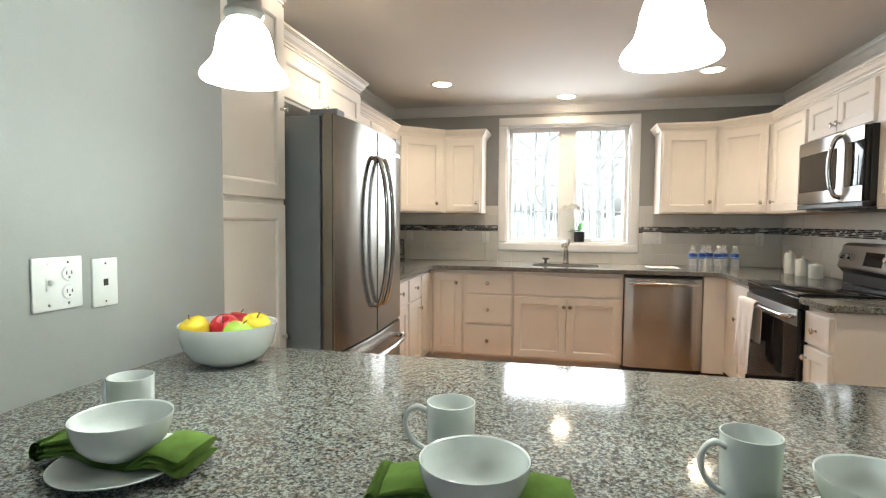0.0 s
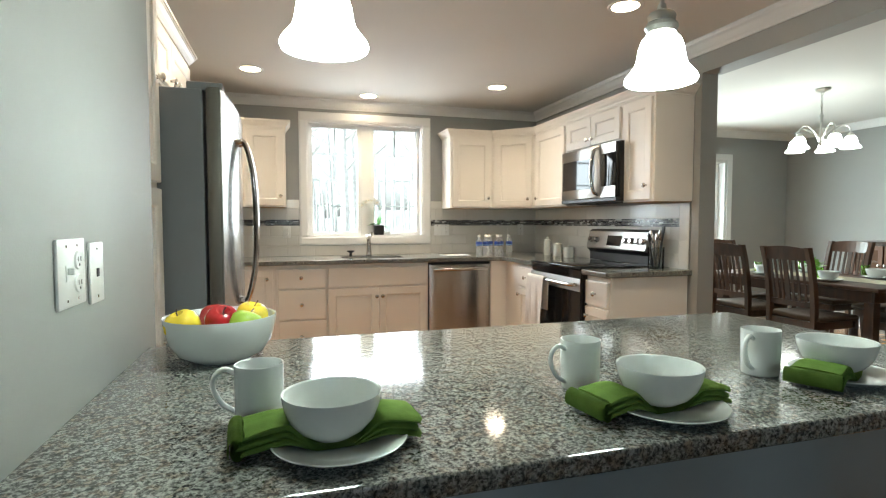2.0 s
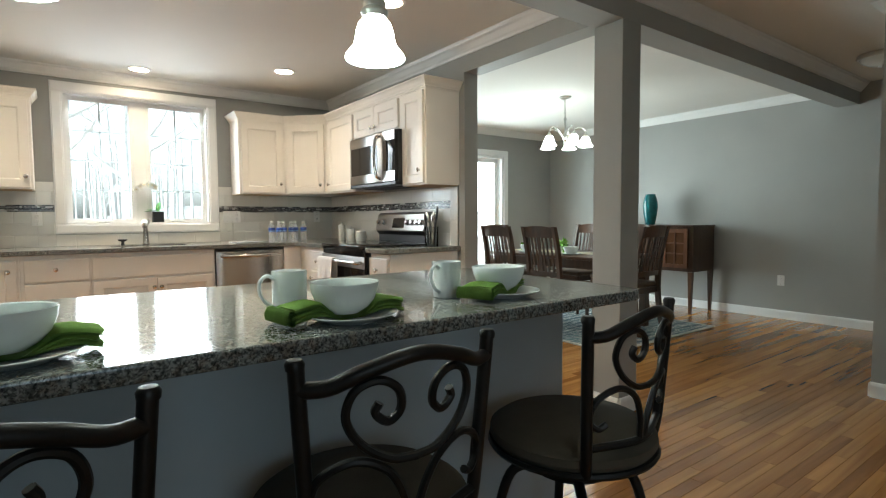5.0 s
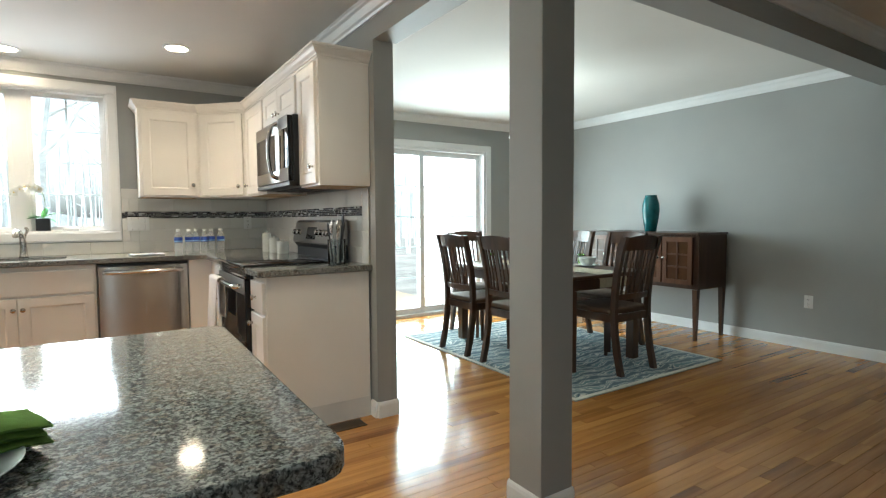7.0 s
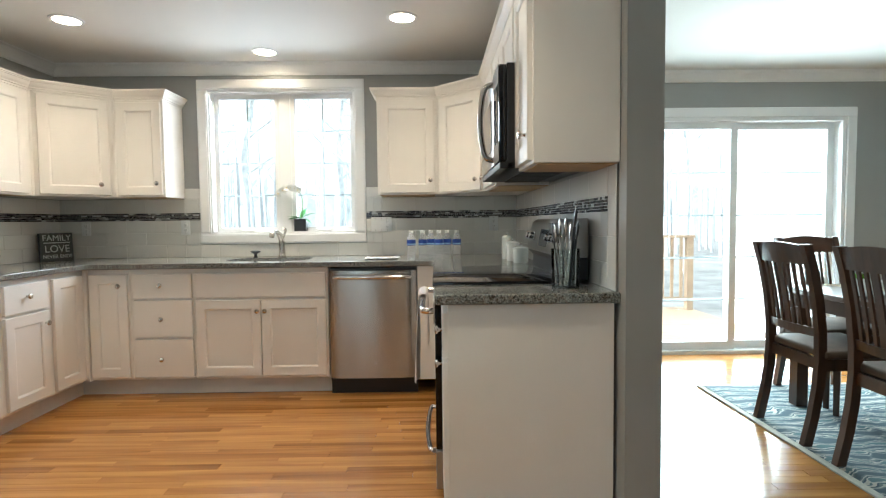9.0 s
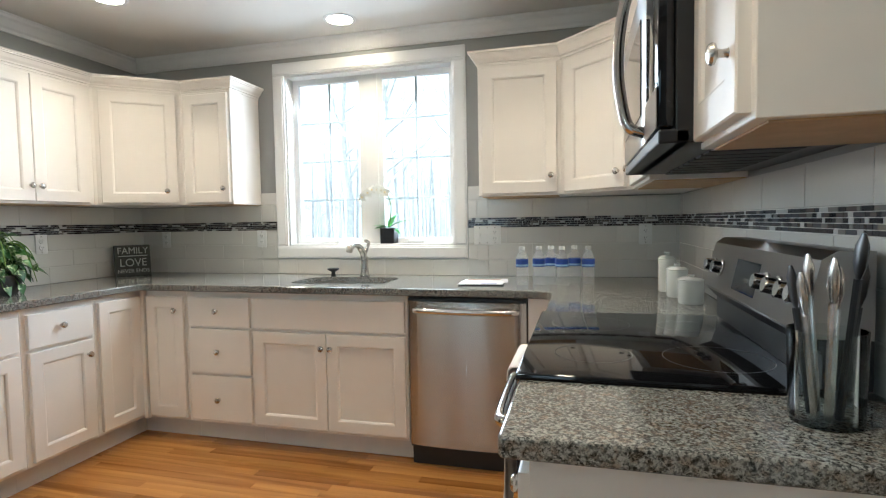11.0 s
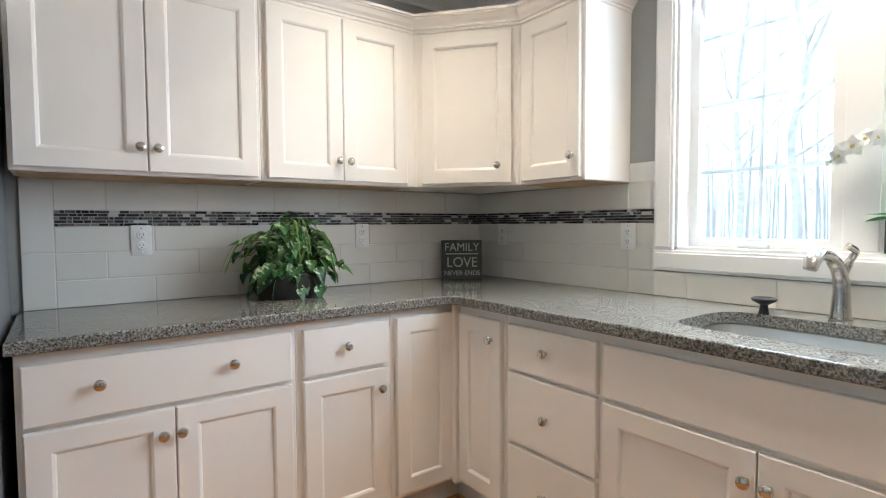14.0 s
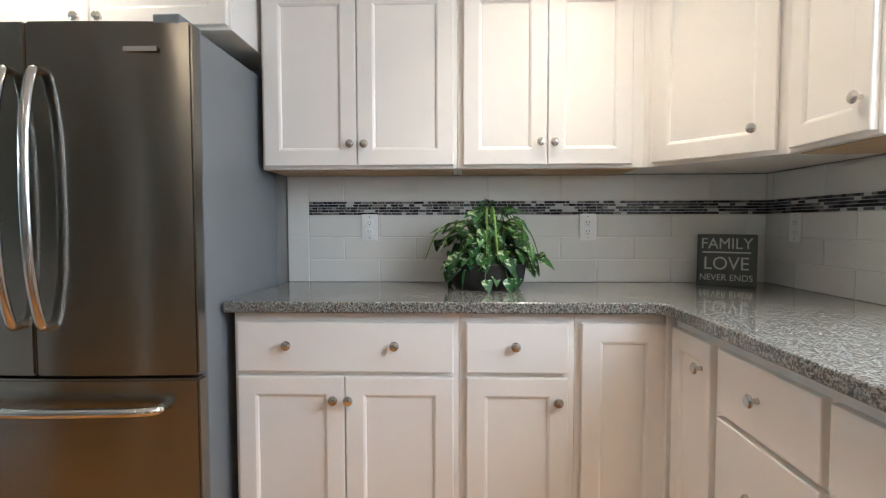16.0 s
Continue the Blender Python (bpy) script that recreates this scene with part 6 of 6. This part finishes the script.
sideboard()
M_TEAL = mat("teal_glaze", (0.012, 0.11, 0.12), 0.12, vary=0.35, scale=14)
vs = thing("vase", pose(6.10, 3.365, 1.0305), "tall glossy teal ceramic vase on the sideboard", "vase")
part("body", lathe([(0, 0), (0.055, 0), (0.060, 0.006), (0.066, 0.05), (0.082, 0.14), (0.090, 0.22), (0.086, 0.29), (0.070, 0.345), (0.060, 0.37), (0.062, 0.383), (0.055, 0.385), (0.052, 0.37), (0.06, 0.34), (0.02, 0.30), (0, 0.30)], 40), M_TEAL, vs, smooth=True)


def floor_vent():
    v = thing("floor_register", pose(2.235, 2.635, 0.0005, 0, 0, 0), "dark brown slotted metal floor register", "vent")
    M_REG = mat("bronze_register", (0.13, 0.085, 0.05), 0.45, 0.5, vary=0.15, scale=20)
    part("frame", cuboid(-0.165, 0.165, -0.055, 0.055, 0.0, 0.003, 0.001), M_SLOT, v)
    for y in (-0.055, 0.043):
        part("border", cuboid(-0.165, 0.165, y, y + 0.012, 0.0031, 0.006, 0.001), M_REG, v)
    for k in range(26):
        x = -0.145 + 0.0116 * k
        part("slat", cuboid(x, x + 0.006, -0.042, 0.042, 0.0031, 0.0055), M_REG, v)


floor_vent()


# ---------------------------------------------------------------- outdoors
M_GROUND = mat("leaf_litter", (0.24, 0.23, 0.21), 0.95, vary=0.35, scale=0.8)
M_DECK = wood("deck_board", (0.30, 0.20, 0.13), (0.45, 0.33, 0.22), 0.7, 0, "object", 3.0)
M_BARK = mat("grey_bark", (0.64, 0.64, 0.62), 0.9, vary=0.25, scale=8, bump=0.5, bscale=20)
M_SIDING = mat("pale_siding", (0.74, 0.75, 0.75), 0.6, vary=0.04, scale=3)
M_TWIG = mat("bare_twigs", (0.52, 0.52, 0.51), 0.95, vary=0.2, scale=2)
bm = bmesh.new()
box(bm, -600, 600, DY + 0.17, 900, -1.3, -1.2)
structure("ground", bm, M_GROUND, "brown leaf-covered ground outside", "ground")

dk = thing("deck", pose(0, 0, 0), "wooden deck with a railing outside the sliding door", "deck")
for k in range(20):
    y = DY + 0.18 + k * 0.142
    part("deck_board", cuboid(1.6, 5.48, y, y + 0.136, -0.12, -0.09, 0.003), M_DECK, dk)
for x in (1.66, 2.9, 4.1, 5.4):
    part("post", cuboid(x - 0.045, x + 0.045, 8.06, 8.15, -1.19, 0.92, 0.004), M_DECK, dk)
part("top_rail", cuboid(1.6, 5.46, 8.04, 8.17, 0.921, 0.955, 0.004), M_DECK, dk)
part("bottom_rail", cuboid(1.71, 5.35, 8.09, 8.12, 0.03, 0.09, 0.003), M_DECK, dk)
bal = mesh_of(cuboid(-0.018, 0.018, -0.018, 0.018, 0.091, 0.92), M_DECK)
for k in range(28):
    part("baluster", bal, M_DECK, dk, at=pose(1.78 + k * 0.13, 8.105, 0))

wing = thing("house_wing", pose(0, 0, 0), "pale clapboard wing of the house beside the deck", "house")
part("wall", cuboid(5.52, 9.0, DY + 0.18, 7.3, -1.2, 3.4), M_SIDING, wing)
for k in range(40):
    z = -1.15 + k * 0.112
    bm = extrude_profile([(0, 0), (-0.018, 0), (-0.004, 0.112), (0, 0.112)], 7.3 - DY - 0.18)
    part("clapboard", bm, M_SIDING, wing, at=pose(5.519, 7.3, z, 0, 0, -90))
bm = bmesh.new()
prof = [(5.30, 3.34), (5.30, 3.43), (7.3, 4.4), (9.3, 3.43), (9.3, 3.34)]
a = [bm.verts.new((x, DY + 0.18, z)) for x, z in prof]
b = [bm.verts.new((x, 7.5, z)) for x, z in prof]
for i in range(5):
    bm.faces.new((a[i], a[(i + 1) % 5], b[(i + 1) % 5], b[i]))
bm.faces.new(a)
bm.faces.new(b[::-1])
part("roof", bm, mat("grey_shingles", (0.3, 0.31, 0.32), 0.9, vary=0.2, scale=8), wing)


def bare_tree(x, y, h, seed):
    rnd = random.Random(seed)
    t = thing("bare_tree", pose(x, y, -1.2), "tall leafless tree with many thin branches", "tree", "bare trees")
    r0 = h * 0.011 + 0.04
    pts = [Vector((0, 0, -0.1))]
    for k in range(1, 9):
        pts.append(Vector((rnd.uniform(-0.12, 0.12) * k * 0.4, rnd.uniform(-0.12, 0.12) * k * 0.4, h * k / 8)))
    sp = spline(pts, 3)
    part("trunk", tube(sp, [r0 * (1 - 0.9 * i / len(sp)) for i in range(len(sp))], 8), M_BARK, t, smooth=True)
    bm = bmesh.new()

    def branch(p, d, l, r, depth):
        q = [p]
        for k in range(4):
            d = (d + Vector((rnd.uniform(-0.22, 0.22), rnd.uniform(-0.22, 0.22), rnd.uniform(-0.05, 0.2)))).normalized()
            q.append(q[-1] + d * l / 4)
        tube(q, [r * (1 - 0.75 * i / 4) for i in range(5)], 4, bm)
        if depth:
            for k in range(4):
                e = rnd.uniform(0.3, 1.0)
                branch(q[min(4, max(1, int(e * 4)))], (d + Vector((rnd.uniform(-0.8, 0.8), rnd.uniform(-0.8, 0.8), rnd.uniform(0, 0.5)))).normalized(), l * rnd.uniform(0.4, 0.6), r * 0.5, depth - 1)
    for k in range(15):
        i = int(len(sp) * (0.28 + 0.7 * k / 15))
        a = rnd.uniform(0, 6.28)
        branch(sp[i], Vector((math.cos(a), math.sin(a), rnd.uniform(0.4, 0.9))).normalized(), h * rnd.uniform(0.14, 0.26), r0 * 0.33, 2)
    part("branches", bm, M_BARK, t)


for i, (x, y, h) in enumerate(((-3.2, 15, 11), (-1.4, 19, 13), (0.2, 14, 10), (1.6, 17, 12), (2.6, 22, 14), (4.2, 16, 11), (6.5, 21, 13), (-6.5, 20, 13), (9.5, 19, 12), (13, 24, 13))):
    bare_tree(x, y, h, 20 + i)

rnd = random.Random(77)
bm = bmesh.new()
for k in range(900):
    x, y = rnd.uniform(-70, 90), rnd.uniform(30, 62)
    h = rnd.uniform(5, 11)
    r = rnd.uniform(0.05, 0.14)
    dx, dy = rnd.uniform(-0.5, 0.5), rnd.uniform(-0.5, 0.5)
    tube([(x, y, -1.2), (x + dx * 0.5, y + dy * 0.5, h * 0.55), (x + dx, y + dy, h)], [r, r * 0.7, 0.01], 4, bm)
    for q in range(5):
        z = h * rnd.uniform(0.35, 0.95)
        a = rnd.uniform(0, 6.28)
        l = rnd.uniform(0.8, 2.2)
        tube([(x + dx * z / h, y, z), (x + l * math.cos(a), y + l * math.sin(a) * 0.5, z + l * 0.7)], [r * 0.4, 0.01], 3, bm)
solo("far_woods", bm, M_TWIG, "distant grey-brown leafless woods", "woods", kind="stuff")
bm = bmesh.new()
prof = []
for k in range(61):
    x = -90 + 3.3 * k
    prof.append((x, 3.2 + 1.3 * math.sin(k * 0.37) + 0.9 * math.sin(k * 0.83 + 1)))
lo = [bm.verts.new((x, 64, -1.25)) for x, z in prof]
hi = [bm.verts.new((x, 70, z)) for x, z in prof]
bk = [bm.verts.new((x, 90, z - 0.6)) for x, z in prof]
for i in range(60):
    bm.faces.new((lo[i], lo[i + 1], hi[i + 1], hi[i]))
    bm.faces.new((hi[i], hi[i + 1], bk[i + 1], bk[i]))
structure("backdrop", bm, mat("far_hillside", (0.30, 0.31, 0.30), 0.95, vary=0.3, scale=0.6), "far hazy wooded hillside", "backdrop")


# ---------------------------------------------------------------- backsplash tiles
ROWS_Z = [(0.9155, 1.012), (1.015, 1.109), (1.112, 1.204), (1.266, 1.3735)]
BAND = (1.2055, 1.2645)
TILES = {}


def tile(parent, m, w, h):
    key = (round(w, 3), round(h, 3))
    if key not in TILES:
        bm = bmesh.new()
        box(bm, 0, w, -TF + 0.002, 0, 0, h)
        q = 0.0015
        v = [bm.verts.new(p) for p in ((q, -TF, q), (w - q, -TF, q), (w - q, -TF, h - q), (q, -TF, h - q))]
        bm.faces.new(v)
        front = [f for f in bm.faces if all(abs(p.co.y + TF - 0.002) < 1e-6 for p in f.verts)]
        o = sorted(front[0].verts, key=lambda p: (p.co.z, p.co.x))
        o = [o[0], o[1], o[3], o[2]]
        bmesh.ops.delete(bm, geom=front, context="FACES_ONLY")
        for i in range(4):
            bm.faces.new((o[i], o[(i + 1) % 4], v[(i + 1) % 4], v[i]))
        TILES[key] = mesh_of(bm, M_TILE)
    part("tile", TILES[key], M_TILE, parent, at=m)


def splash(parent, origin, ang, length, rows, edge_lo=False, edge_hi=False, band=True, shift=0.0):
    """Tiles along a wall from origin, the way ang; edge: a column of upright end tiles."""
    base = pose(origin[0], origin[1], 0, 0, 0, ang)
    x0 = 0.0
    x1 = length
    e = 0.092
    bm = bmesh.new()
    top = max(r[1] for r in rows)
    box(bm, 0, length, -TF + 0.0018, -0.0004, 0.9155, top)
    g = part("grout", bm, M_GROUT, parent, at=base)
    for flag, xs in ((edge_lo, 0.0), (edge_hi, length - e)):
        if flag:
            for z0, z1 in ((0.9155, 1.112), (1.115, top)):
                tile(parent, base @ pose(xs, 0, z0), e, z1 - z0)
    if edge_lo:
        x0 += e + 0.003
    if edge_hi:
        x1 -= e + 0.003
    L = 0.311
    for k, (z0, z1) in enumerate(rows):
        x = x0 - (0.0 if (k + 1) % 2 else L / 2) - shift
        while x < x1 - 0.004:
            a, b = max(x, x0), min(x + L - 0.003, x1)
            if b - a > 0.012:
                tile(parent, base @ pose(a, 0, z0), b - a, z1 - z0)
            x += L
    if band:
        bm = bmesh.new()
        rr = random.Random(int(length * 1000))
        nrow = 5
        hh = (BAND[1] - BAND[0]) / nrow
        for r in range(nrow):
            x = x0 - rr.uniform(0, 0.02)
            while x < x1:
                w = rr.choice((0.016, 0.024, 0.032, 0.046))
                a, b = max(x, x0), min(x + w - 0.0018, x1)
                if b - a > 0.003:
                    box(bm, a, b, -TF - 0.0005 + rr.uniform(-0.0006, 0.0006), -TF + 0.0025, BAND[0] + r * hh + 0.0009, BAND[0] + (r + 1) * hh - 0.0009)
                x += w
        ob = part("mosaic_band", bm, M_MOSAIC, parent, "band of small dark and pearly glass mosaic", at=base)
        ob["kind"] = "stuff"


full = ROWS_Z
tall = ROWS_Z[:3] + [(1.266, 1.3735), (1.3765, 1.455)]
splash(wall_w, (WX, 2.965), 90, NY - 2.965 - 0.011, full, edge_lo=True)
splash(wall_n, (WX + 0.0, NY), 0, 0.9825, full, shift=0.1)
splash(wall_n, (-0.117, NY), 0, 0.1195, tall, shift=0.05)
splash(wall_n, (0.003, NY), 0, 1.3015, [(0.9155, 1.014)], band=False, shift=0.17)
splash(wall_n, (1.305, NY), 0, 0.122, tall, shift=0.1)
splash(wall_n, (1.428, NY), 0, EX - 1.428, full, shift=0.2)
splash(wall_e, (EX, NY - 0.011), -90, NY - 0.011 - 2.715, full, edge_hi=True, shift=0.06)

# ---------------------------------------------------------------- oak floor
BW = 0.0572
rnd = random.Random(3)
BOARDS = {}
KX, KY = WX - 0.14, 0.47                            # the kitchen's own outer corner
bm = cuboid(FX, DX, SY, KY, -0.0118, -0.009)
box(bm, KX, DX, KY, DY, -0.0118, -0.009)
floor = structure("floor", bm, M_KICK, "oak strip floor", "floor")
rest = bmesh.new()


def board(bm, x, y, l):
    g = 0.0005
    v = [bm.verts.new(p) for p in ((x + g, y + g, -0.009), (x + l - g, y + g, -0.009), (x + l - g, y + BW - g, -0.009), (x + g, y + BW - g, -0.009))]
    c = 0.0011
    u = [bm.verts.new(p) for p in ((x + g, y + g, -0.001), (x + l - g, y + g, -0.001), (x + l - g, y + BW - g, -0.001), (x + g, y + BW - g, -0.001))]
    t = [bm.verts.new(p) for p in ((x + c, y + c, 0), (x + l - c, y + c, 0), (x + l - c, y + BW - c, 0), (x + c, y + BW - c, 0))]
    for a, b in ((v, u), (u, t)):
        for i in range(4):
            bm.faces.new((a[i], a[(i + 1) % 4], b[(i + 1) % 4], b[i]))
    bm.faces.new(t)


near = 0
y = SY
while y < DY - 0.01:
    west = FX if y < KY else KX
    x = FX - rnd.uniform(0, 0.5)
    while x < DX:
        l = round(rnd.choice((0.35, 0.5, 0.65, 0.8, 0.95, 1.2, 1.5)), 2)
        if -0.6 < x + l / 2 < 2.6 and 1.35 < y < 4.55 and near < 300:
            if l not in BOARDS:
                q = bmesh.new()
                board(q, 0, 0, l)
                BOARDS[l] = mesh_of(q, M_OAK)
            part("floor_board", BOARDS[l], M_OAK, floor, at=pose(x, y, 0))
            near += 1
        else:
            a, e = max(x, west), min(x + l, DX)
            if e - a > 0.01:
                board(rest, a, y, e - a)
        x += l
    y += BW
ob = part("floor_boards", rest, M_OAKI, floor)
ob["kind"] = "stuff"
